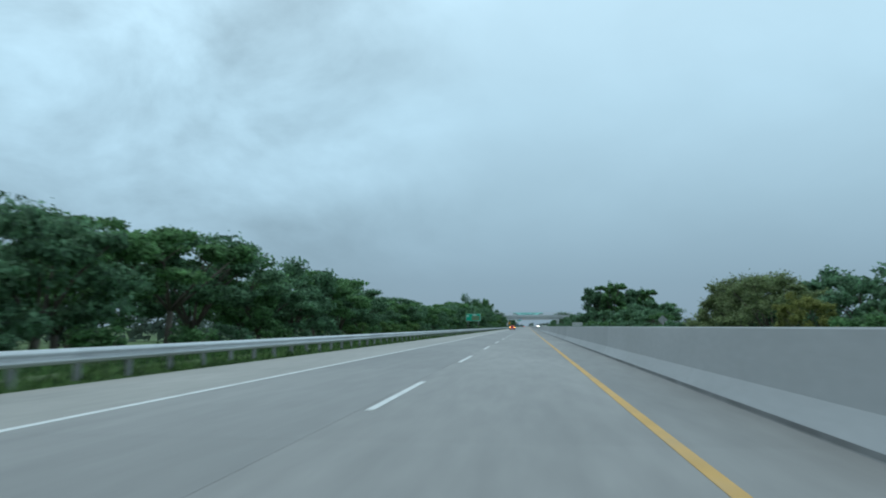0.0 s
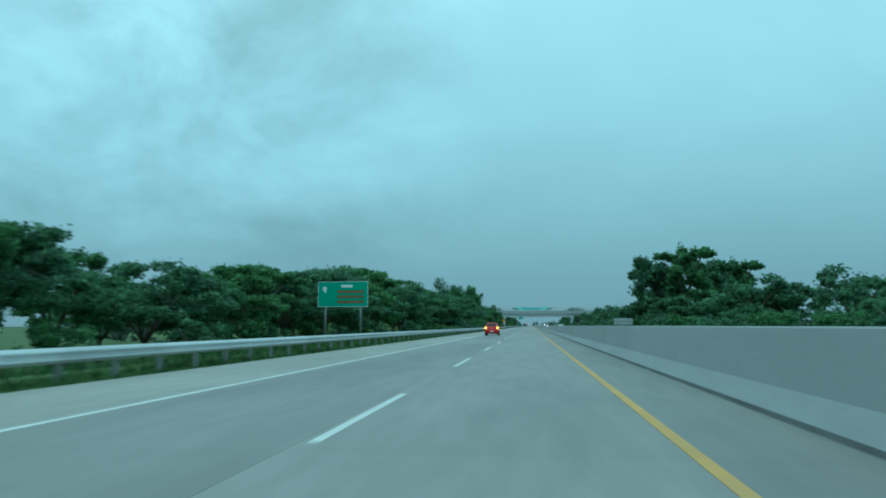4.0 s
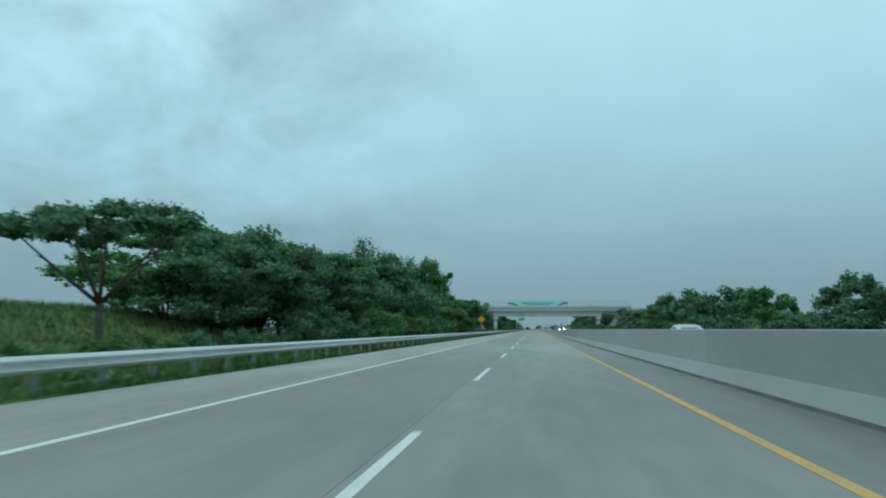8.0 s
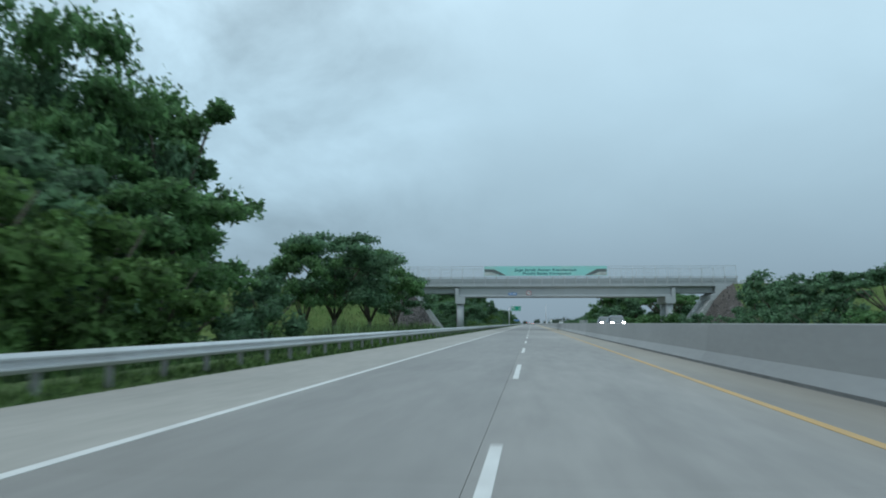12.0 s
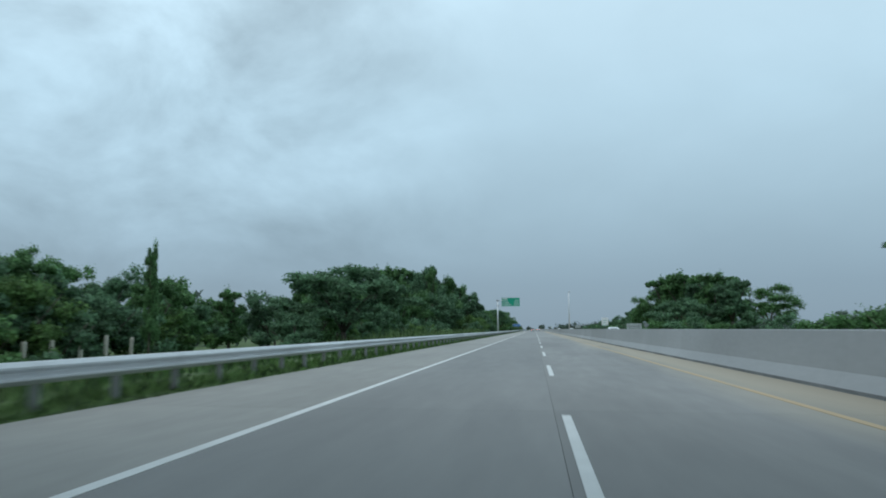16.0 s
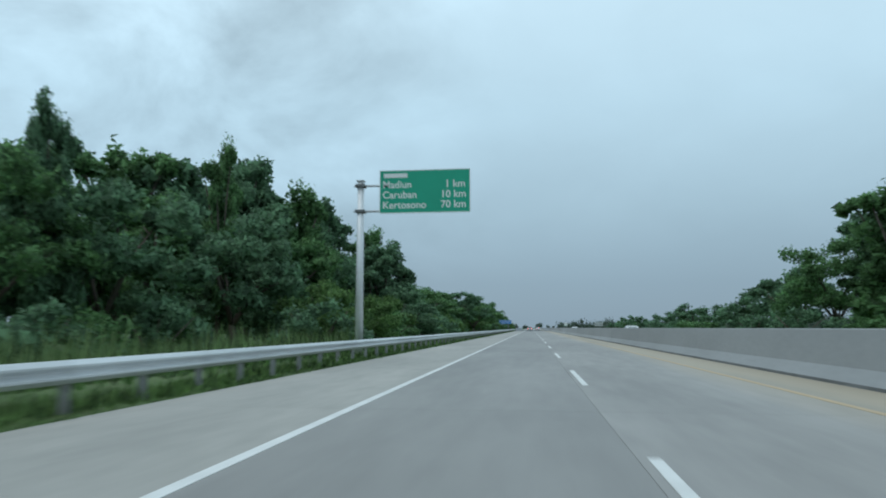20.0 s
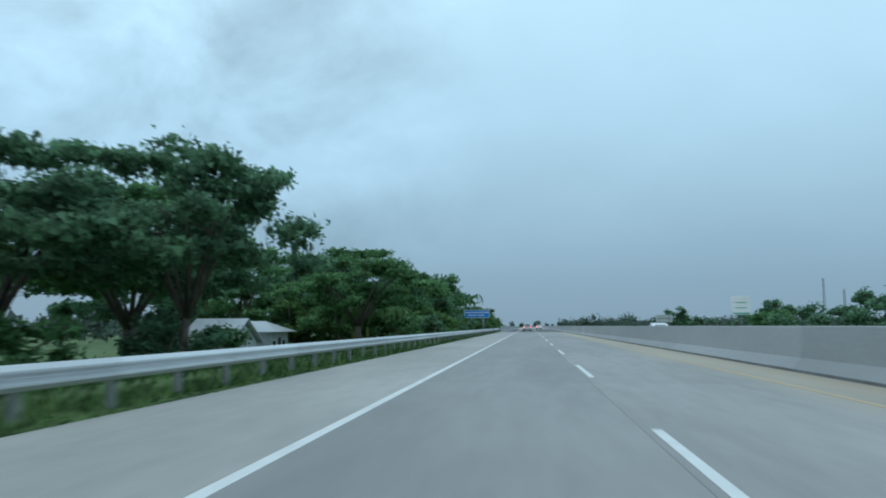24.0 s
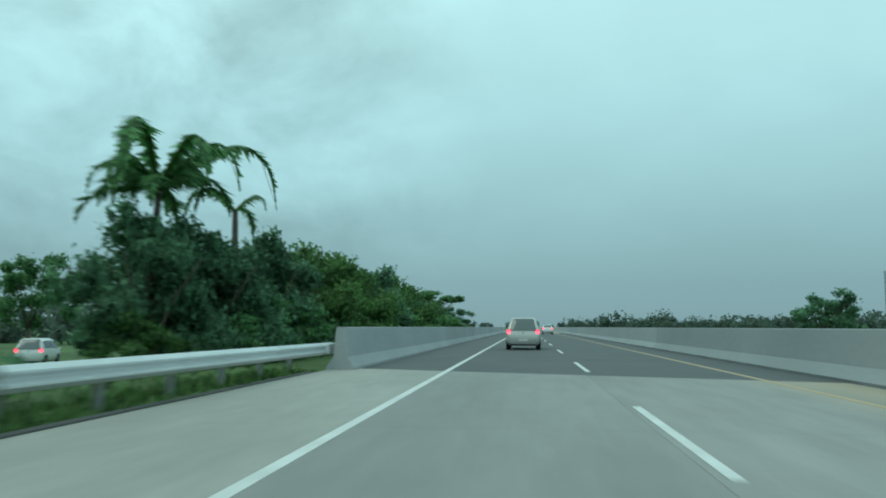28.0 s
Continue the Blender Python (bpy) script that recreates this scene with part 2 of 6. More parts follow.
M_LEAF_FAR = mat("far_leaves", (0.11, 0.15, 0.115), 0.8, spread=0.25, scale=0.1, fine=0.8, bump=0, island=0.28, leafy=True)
M_LEAF_BRIGHT = mat("fresh_leaves", (0.128, 0.235, 0.075), 0.8, spread=0.25, scale=0.3, fine=1.4, bump=0, island=0.28, leafy=True)
M_OLD_POST = mat("old_post_concrete", (0.50, 0.48, 0.40), 0.9, spread=0.2, scale=2, bump=0.3, dirt=(0.20, 0.19, 0.14), dirt_amount=0.5)
M_DRY = mat("dry_blades", (0.20, 0.22, 0.085), 0.75, spread=0.3, scale=0.3, fine=2, bump=0, island=0.35, leafy=True)
M_BANK = mat("bank_turf", (0.11, 0.165, 0.045), 0.9, spread=0.3, scale=0.4, fine=6, bump=0.6, dirt=(0.12, 0.10, 0.05), dirt_amount=0.35)
M_BARK = mat("bark", (0.12, 0.10, 0.08), 0.9, spread=0.3, scale=3, fine=18, bump=0.6)
M_STONE_PIECE = mat("rubble_stone_piece", (0.135, 0.122, 0.118), 0.9, spread=0.35, scale=0.5, fine=5, bump=0.6, each=0.35)
M_STONE = mat("rubble_stone", (0.135, 0.122, 0.118), 0.9, spread=0.35, scale=0.5, fine=5, bump=0.6, island=0.4)
M_SIGN_GREEN = mat("green_sign_sheet", (0.004, 0.34, 0.21), 0.45, spread=0.06, scale=0.8, bump=0)
M_SIGN_BLUE = mat("blue_sign_sheet", (0.03, 0.22, 0.58), 0.45, spread=0.06, scale=0.8, bump=0)
M_SIGN_YELLOW = mat("yellow_sign_sheet", (0.85, 0.36, 0.01), 0.5, spread=0.08, scale=1.5, bump=0)
M_SIGN_WHITE = mat("white_sign_sheet", (0.75, 0.77, 0.76), 0.5, spread=0.05, scale=1, bump=0)
M_SIGN_BROWN = mat("faded_sign_print", (0.20, 0.12, 0.05), 0.6, spread=0.25, scale=4, bump=0)
M_SIGN_BACK = mat("aluminium_sign_back", (0.52, 0.53, 0.53), 0.5, 0.4, spread=0.08, scale=1, bump=0)
M_SIGN_RED = mat("red_sign_rim", (0.5, 0.03, 0.03), 0.5, spread=0.06, bump=0)
M_BANNER = mat("turquoise_banner_vinyl", (0.36, 0.78, 0.73), 0.5, spread=0.06, scale=0.5, bump=0, dirt=(0.55, 0.75, 0.70), dirt_amount=0.7, dirt_scale=0.2)
M_BANNER_INK = mat("dark_teal_ink", (0.03, 0.16, 0.17), 0.6, spread=0.05, bump=0)
M_BANNER_GREY = mat("grey_printed_road", (0.16, 0.18, 0.18), 0.6, spread=0.3, scale=1.5, bump=0)
M_BANNER_PALE = mat("pale_printed_verge", (0.55, 0.58, 0.56), 0.6, spread=0.2, scale=1.5, bump=0)
M_CAR_RED = mat("red_car_paint", (0.58, 0.008, 0.014), 0.45, spread=0.03, bump=0, coat=0.2)
M_CAR_SILVER = mat("silver_car_paint", (0.55, 0.54, 0.50), 0.35, 0.3, spread=0.03, bump=0, coat=0.6)
M_CAR_WHITE = mat("white_car_paint", (0.74, 0.75, 0.75), 0.35, spread=0.03, bump=0, coat=0.6)
M_CAR_DARK = mat("dark_car_paint", (0.06, 0.065, 0.07), 0.35, spread=0.03, bump=0, coat=0.6)
M_TYRE = mat("tyre_rubber", (0.02, 0.02, 0.02), 0.85, spread=0.1, bump=0)
M_RIM = mat("alloy_rim", (0.35, 0.35, 0.36), 0.35, 0.8, spread=0.05, bump=0)
M_TRIM = mat("black_plastic", (0.025, 0.025, 0.027), 0.6, spread=0.1, bump=0)
# glass base colour lifted to paint in the sky's pale reflection
M_REARGLASS = mat("sky_pale_screen_glass", (0.10, 0.12, 0.12), 0.08, spread=0.05, bump=0, coat=1.0)
M_CARGLASS = mat("tinted_car_glass", (0.03, 0.04, 0.045), 0.08, spread=0.02, bump=0)
M_PLATE = mat("pale_plate", (0.65, 0.66, 0.64), 0.5, spread=0.03, bump=0)
M_TAIL = glow("lit_tail_lamp", (1.0, 0.04, 0.09), 5.0)
M_AMBER = glow("lit_brake_lamp", (1.0, 0.42, 0.06), 9.0)
M_HEAD = glow("lit_head_lamp", (1.0, 0.97, 0.90), 24.0)
M_ROOF = mat("pale_metal_roof", (0.62, 0.64, 0.66), 0.55, spread=0.08, scale=1, bump=0.1)
M_PLASTER = mat("weathered_plaster", (0.52, 0.53, 0.53), 0.9, spread=0.15, scale=1, bump=0.2, dirt=(0.25, 0.24, 0.22), dirt_amount=0.5)


# ---- builders ----
def obj(name, bm, material, smooth=False):
    me = bpy.data.meshes.new(name)
    bm.to_mesh(me)
    bm.free()
    if smooth:
        me.polygons.foreach_set("use_smooth", [True] * len(me.polygons))
    me.materials.append(material)
    return new(name, me)


def part(name, bm, material, parent, label="", smooth=False):
    ob = obj(name, bm, material, smooth)
    ob.parent = parent
    return tagged(ob, label) if label else ob


def share(name, mesh, parent, m):
    """Another part on the same mesh."""
    ob = new(name, mesh)
    ob.parent = parent
    ob.matrix_basis = m
    return ob


def thing(name, label, category, at=(0, 0, 0), group="", kind="", rz=0):
    e = new(name)
    e.matrix_basis = pose(*at, 0, 0, rz)
    return tagged(e, label, category, group, kind)


def add_box(bm, x0, x1, y0, y1, z0, z1, bevel=0.0):
    r = bmesh.ops.create_cube(bm, size=1, matrix=Matrix.Translation(((x0 + x1) / 2, (y0 + y1) / 2, (z0 + z1) / 2)) @ Matrix.Diagonal((x1 - x0, y1 - y0, z1 - z0, 1)))
    if bevel:
        edges = list({e for v in r["verts"] for e in v.link_edges})
        bmesh.ops.bevel(bm, geom=edges, offset=bevel, segments=1, affect="EDGES")
    return bm


def boxed(x0, x1, y0, y1, z0, z1, bevel=0.0):
    return add_box(bmesh.new(), x0, x1, y0, y1, z0, z1, bevel)


def extrude_profile(points, y0, y1, bm=None, skew=0.0):
    """A closed (x, z) profile drawn out along y; skew shifts the ends in y with x."""
    bm = bm or bmesh.new()
    a = [bm.verts.new((x, y0 + skew * x, z)) for x, z in points]
    b = [bm.verts.new((x, y1 + skew * x, z)) for x, z in points]
    n = len(points)
    for i in range(n):
        bm.faces.new((a[i], a[(i + 1) % n], b[(i + 1) % n], b[i]))
    bm.faces.new(a[::-1])
    bm.faces.new(b)
    bmesh.ops.recalc_face_normals(bm, faces=bm.faces)
    return bm


def add_tube(bm, pts, radii, sides=7):
    """A tapered tube along points."""
    rings = []
    for i, p in enumerate(pts):
        p = Vector(p)
        d = (Vector(pts[min(i + 1, len(pts) - 1)]) - Vector(pts[max(i - 1, 0)])).normalized()
        u = d.orthogonal().normalized()
        v = d.cross(u)
        rings.append([bm.verts.new(p + radii[i] * (math.cos(2 * math.pi * k / sides) * u + math.sin(2 * math.pi * k / sides) * v)) for k in range(sides)])
    for a, b in zip(rings, rings[1:]):
        # match the rings' nearest starting corners
        s = min(range(sides), key=lambda k: (b[k].co - a[0].co).length)
        for k in range(sides):
            bm.faces.new((a[k], a[(k + 1) % sides], b[(k + 1 + s) % sides], b[(k + s) % sides]))
    bm.faces.new(rings[0][::-1])
    bm.faces.new(rings[-1])
    return bm


def quads_mesh(name, corners, material):
    """One mesh of loose faces; corners is (n, k, 3)."""
    n, k = corners.shape[:2]
    me = bpy.data.meshes.new(name)
    me.vertices.add(k * n)
    me.vertices.foreach_set("co", corners.reshape(-1).astype(np.float32))
    me.loops.add(k * n)
    me.loops.foreach_set("vertex_index", np.arange(k * n, dtype=np.int32))
    me.polygons.add(n)
    me.polygons.foreach_set("loop_start", np.arange(0, k * n, k, dtype=np.int32))
    me.update(calc_edges=True)
    me.materials.append(material)
    return me


def leaf_quads(rng, centres, outward, size, flat=0.3, aspect=0.5):
    """Leaf sprays: one pointed leaf per centre, turned at random; flat leans them towards level. Gives the leaves' corners and the way each shades, away from its clump."""
    n = len(centres)
    a = rng.normal(size=(n, 3))
    a[:, 2] *= 1 - flat
    a /= np.linalg.norm(a, axis=1, keepdims=True)
    b = rng.normal(size=(n, 3))
    b -= (b * a).sum(1, keepdims=True) * a
    b /= np.linalg.norm(b, axis=1, keepdims=True)
    s = size * rng.uniform(0.6, 1.35, (n, 1))
    tip, left, right = centres + a * s * 1.15, centres - a * s * 0.6 + b * s * aspect * 1.15, centres - a * s * 0.75 - b * s * aspect * 1.15
    face = np.cross(left - tip, right - tip)
    face /= np.linalg.norm(face, axis=1, keepdims=True)
    # turn each leaf's upper side outward
    inward = (face * outward).sum(1) < 0
    left[inward], right[inward] = right[inward], left[inward].copy()
    face[inward] *= -1
    way = outward * 0.8 + face * 0.45 + np.array((0, 0, 0.15))
    way /= np.linalg.norm(way, axis=1, keepdims=True)
    return np.stack((tip, left, right), 1), way


def leaf_mesh(name, sprays, material):
    """One mesh of leaves that shade softly with the clump they belong to."""
    me = quads_mesh(name, np.concatenate([c for c, _ in sprays]), material)
    ways = np.repeat(np.concatenate([w for _, w in sprays]), 3, axis=0)
    me.normals_split_custom_set_from_vertices(ways.tolist())
    return me


def text_part(body, size, x, z, y, material, parent, name="lettering", label="", bold=0.0, stretch=1.0):
    cu = bpy.data.curves.new(name, "FONT")
    cu.body, cu.size, cu.extrude, cu.offset = body, size, 0.003, bold
    tmp = bpy.data.objects.new(name, cu)
    scene.collection.objects.link(tmp)
    bpy.context.view_layer.update()
    me = bpy.data.meshes.new_from_object(tmp.evaluated_get(bpy.context.evaluated_depsgraph_get()))
    bpy.data.objects.remove(tmp)
    me.materials.clear()
    me.materials.append(material)
    # cut the line into words at its wide gaps
    bm = bmesh.new()
    bm.from_mesh(me)
    bpy.data.meshes.remove(me)
    left = set(bm.verts)
    islands = []
    while left:
        stack, seen = [next(iter(left))], set()
        while stack:
            v = stack.pop()
            if v in seen:
                continue
            seen.add(v)
            stack += [e.other_vert(v) for e in v.link_edges]
        left -= seen
        xs = [v.co.x for v in seen]
        islands.append((min(xs), max(xs), seen))
    islands.sort(key=lambda s: s[0])
    words = []
    for a, b, seen in islands:
        if words and a - words[-1][0] < 0.19 * size:
            words[-1] = (max(b, words[-1][0]), words[-1][1] | seen)
        else:
            words.append((b, seen))
    for _, seen in words:
        order = {v: n for n, v in enumerate(seen)}
        wm = bpy.data.meshes.new(name)
        wm.from_pydata([v.co[:] for v in order], [], [[order[v] for v in f.verts] for f in bm.faces if f.verts[0] in order])
        wm.materials.append(material)
        ob = new(name, wm)
        ob.parent = parent
        ob.matrix_basis = pose(x, y, z, 90, 0, 0) @ Matrix.Diagonal((stretch, 1, 1, 1))
    bm.free()


# ---- ground and road ----
ROAD_START, ROAD_END, DECK_START, DECK_END = -40.0, 1500.0, 893.2, 1010.0


def ground_height(x):
    if x > 6:
        d = max(0.0, x - 18.6)
    else:
        d = max(0.0, -8.8 - x)
    k = min(1.0, d / 12)
    return -0.05 - 1.35 * k * k * (3 - 2 * k)


def build_ground():
    xs = [-2600, -900, -300, -120, -60, -40, -30, -24, -20, -17, -15, -13, -11.5, -10, -9.4, -8.8, -7.2, -6.9, 0, 17.6, 18.4, 20, 22, 25, 29, 34, 45, 80, 200, 700, 2600]
    ys = [-400, -100, -40] + list(range(0, 1100, 20)) + [1200, 1400, 1800, 2600, 4200]
    bm = bmesh.new()
    grid = [[bm.verts.new((x, y, ground_height(x) - (0.25 if -6.95 < x < 17.7 else 0) + (0.12 * noise.noise((x * 0.13, y * 0.13, 0)) if x < -9 or x > 20 else 0))) for x in xs] for y in ys]
    for r0, r1 in zip(grid, grid[1:]):
        for i in range(len(xs) - 1):
            bm.faces.new((r0[i], r0[i + 1], r1[i + 1], r1[i]))
    return tagged(obj("ground", bm, M_GRASS_GROUND, True), "flat green grassland falling away from the road bank", "ground", kind="structure")


build_ground()

road = thing("road", "grey concrete motorway carriageway with worn wheel tracks", "road", kind="structure")
part("road_base", boxed(-6.846, 5.146, ROAD_START, ROAD_END, -0.4, -0.012), M_JOINT, road)
part("asphalt_deck", extrude_profile([(-6.85, -0.03), (5.16, -0.03), (5.16, 0.0), (-6.85, 0.0)], DECK_START, DECK_END, skew=-0.30), M_ASPHALT, road, "dark asphalt surface of the bridge deck")
part("kerb", boxed(-7.0, -6.852, 846.0, 893.0, -0.1, 0.03, 0.01), M_GUTTER, road, "dark low kerb along the grass")
part("far_pavement", boxed(-6.85, 5.16, DECK_END + 2.2, ROAD_END, -0.03, 0.0), M_SLAB, road)
SLAB = 12.0
# the last narrow strip carries the barrier's shadow line in its colour
strips = (("shoulder_slab", -6.85, -3.716, M_SHOULDER), ("lane_slab", -3.712, -0.159, M_LANE), ("lane_slab", -0.154, 3.568, M_SLAB), ("median_slab", 3.572, 5.09, M_MEDIAN), ("gutter_slab", 5.094, 5.135, M_TOE_SHADOW))


def build_slabs():
    meshes = {}
    for name, x0, x1, m in strips:
        bm = boxed(x0, x1, 0.004, SLAB - 0.004, -0.03, 0.0)
        me = bpy.data.meshes.new(name)
        bm.to_mesh(me)
        bm.free()
        me.materials.append(m)
        meshes[x0] = me
    y = ROAD_START
    while y + SLAB < DECK_START - 2:
        for name, x0, x1, m in strips:
            share(name, meshes[x0], road, pose(0, y, 0))
        y += SLAB
    for name, x0, x1, m in strips:
        part(name, extrude_closing(x0, x1, y), m, road)


def extrude_closing(x0, x1, y):
    """The last slab before the deck, cut along the skewed joint."""
    bm = bmesh.new()
    top = [(x0, y + 0.004), (x1, y + 0.004), (x1, DECK_START - 0.03 - 0.30 * x1), (x0, DECK_START - 0.03 - 0.30 * x0)]
    a = [bm.verts.new((px, py, -0.03)) for px, py in top]
    b = [bm.verts.new((px, py, 0.0)) for px, py in top]
    bm.faces.new(b)
    bm.faces.new(a[::-1])
    for i in range(4):
        bm.faces.new((a[i], a[(i + 1) % 4], b[(i + 1) % 4], b[i]))
    return bm


part("edge_line", boxed(-3.70, -3.56, ROAD_START, ROAD_END, 0.0005, 0.006), M_WHITE, road, "solid white painted edge line")
part("median_line", boxed(3.50, 3.64, ROAD_START, ROAD_END, 0.0005, 0.006), M_YELLOW, road, "solid yellow painted median line, worn in places")


def build_dashes():
    me = bpy.data.meshes.new("lane_dash")
    bm = boxed(-0.066, 0.052, -2.5, 2.5, 0.0005, 0.006)
    bm.to_mesh(me)
    bm.free()
    me.materials.append(M_WHITE)
    for i in range(-2, 95):
        share("lane_dash", me, road, pose(0, 13.0 * i, 0))


build_dashes()

# the opposite carriageway behind the median
far_road = thing("opposite_road", "grey concrete carriageway beyond the median barrier", "road", kind="structure")
part("pavement", boxed(5.9, 17.6, ROAD_START, ROAD_END, -0.4, 0.0), M_SLAB, far_road)
part("median_line", boxed(7.35, 7.49, ROAD_START, ROAD_END, 0.0005, 0.006), M_YELLOW, far_road)
part("edge_line", boxed(14.6, 14.74, ROAD_START, ROAD_END, 0.0005, 0.006), M_WHITE, far_road)

# median barrier, cast in lengths
BARRIER = [(5.14, 0), (5.14, 0.065), (5.33, 0.34), (5.40, 1.11), (5.42, 1.13), (5.62, 1.13), (5.64, 1.11), (5.71, 0.34), (5.90, 0.065), (5.90, 0)]


def build_barrier():
    e = thing("median_barrier", "long grey cast concrete median barrier with sloped foot", "barrier", kind="structure")
    me = bpy.data.meshes.new("barrier_segment")
    bm = extrude_profile(BARRIER, 0.006, 14.994)
    bm.to_mesh(me)
    bm.free()
    me.materials.append(M_BARRIER)
    for i in range(-3, 90):
        share("barrier_segment", me, e, pose(0, 15.0 * i, 0))
    # thin dark strip that draws the shadow line along the toe
    part("toe_stain", boxed(5.136, 5.1395, -40, 1300, 0.001, 0.062), M_TOE_SHADOW, e, "dark dirty foot of the barrier, shadow line painted in")


build_barrier()


def build_deck_parapet():
    e = thing("bridge_parapet", "grey concrete parapet along the bridge deck", "barrier", kind="structure")
    flip = [(-12.01 + x, z) for x, z in BARRIER]
    me = bpy.data.meshes.new("parapet_segment")
    bm = extrude_profile(flip, 0.006, 11.494)
    bm.to_mesh(me)
    bm.free()
    me.materials.append(M_BARRIER)
    for i in range(12):
        share("parapet_segment", me, e, pose(0, 894.3 + 11.5 * i, 0))


build_deck_parapet()


def build_guardrail(name, x, side, y0, y1, parted):
    """W-beam guardrail: beams of 4 m on posts 2 m apart; side +1 faces the road to the right."""
    e = thing(name, "galvanised steel W-beam guardrail on steel posts", "guardrail", kind="structure")
    prof = [(a, z - 0.03) for a, z in ((0.0, 0.41), (0.03, 0.42), (0.085, 0.48), (0.085, 0.51), (0.015, 0.56), (0.015, 0.585), (0.085, 0.635), (0.085, 0.665), (0.03, 0.725), (0.0, 0.735))]
    ring = [(x + side * a, z) for a, z in prof] + [(x + side * (a - 0.006), z) for a, z in prof[::-1]]
    bm = extrude_profile(ring, 0.0, 4.03)
    me = bpy.data.meshes.new("beam")
    bm.to_mesh(me)
    bm.free()
    me.materials.append(M_GALV)
    pm = bpy.data.meshes.new("post")
    bm = boxed(x - side * 0.15 - 0.05, x - side * 0.15 + 0.05, -0.06, 0.06, -0.35, 0.66, 0.008)
    add_box(bm, x - side * 0.10 - 0.045, x - side * 0.10 + 0.04, -0.05, 0.05, 0.40, 0.65)
    bm.to_mesh(pm)
    bm.free()
    pm.materials.append(M_RAILPOST)
    y = y0
    joined = []
    while y < y1 - 1.0:
        if parted and y > y1 - 14:
            # the last lengths bend in to meet the parapet
            a = math.atan2(0.42, 14.0)
            share("beam", me, e, Matrix.Translation((x + (y - y1 + 14) * math.tan(a), y, 0)) @ pose(0, 0, 0, 0, 0, -math.degrees(a)) @ Matrix.Translation((-x, 0, 0)))
        elif parted:
            share("beam", me, e, pose(0, y, 0))
        else:
            joined.append(y)
        y += 4.0
    if not parted:
        bm = bmesh.new()
        for yy in joined:
            extrude_profile(ring, yy, yy + 4.03, bm)
        tagged(part("beams", bm, M_GALV, e), kind="stuff")
    far = bmesh.new()
    y = y0 + 0.2
    while y < y1:
        if parted and y > y1 - 560:
            share("post", pm, e, pose(0, y, 0))
        else:
            add_box(far, x - side * 0.15 - 0.05, x - side * 0.15 + 0.05, y - 0.06, y + 0.06, -0.35, 0.66)
        y += 2.0
    tagged(part("posts", far, M_RAILPOST, e), kind="stuff")
    return e


rail = build_guardrail("guardrail", -7.36, 1, -37.0, 895.0, True)
# the end of the rail is bolted to the parapet by a flared plate
part("end_plate", boxed(-6.99, -6.80, 894.28, 895.2, 0.40, 0.68, 0.02), M_GALV, rail, "flat bolted end plate")
build_guardrail("opposite_guardrail", 18.3, -1, -38.0, 1100.0, False)


# ---- overpass ----
OP = thing("overpass", "grey concrete road overpass with parapet panels and mesh fence", "bridge", (6.05, 527.5, 0), kind="structure", rz=5.0)
HALF_SPAN, HALF_DECK = 18.45, 30.6


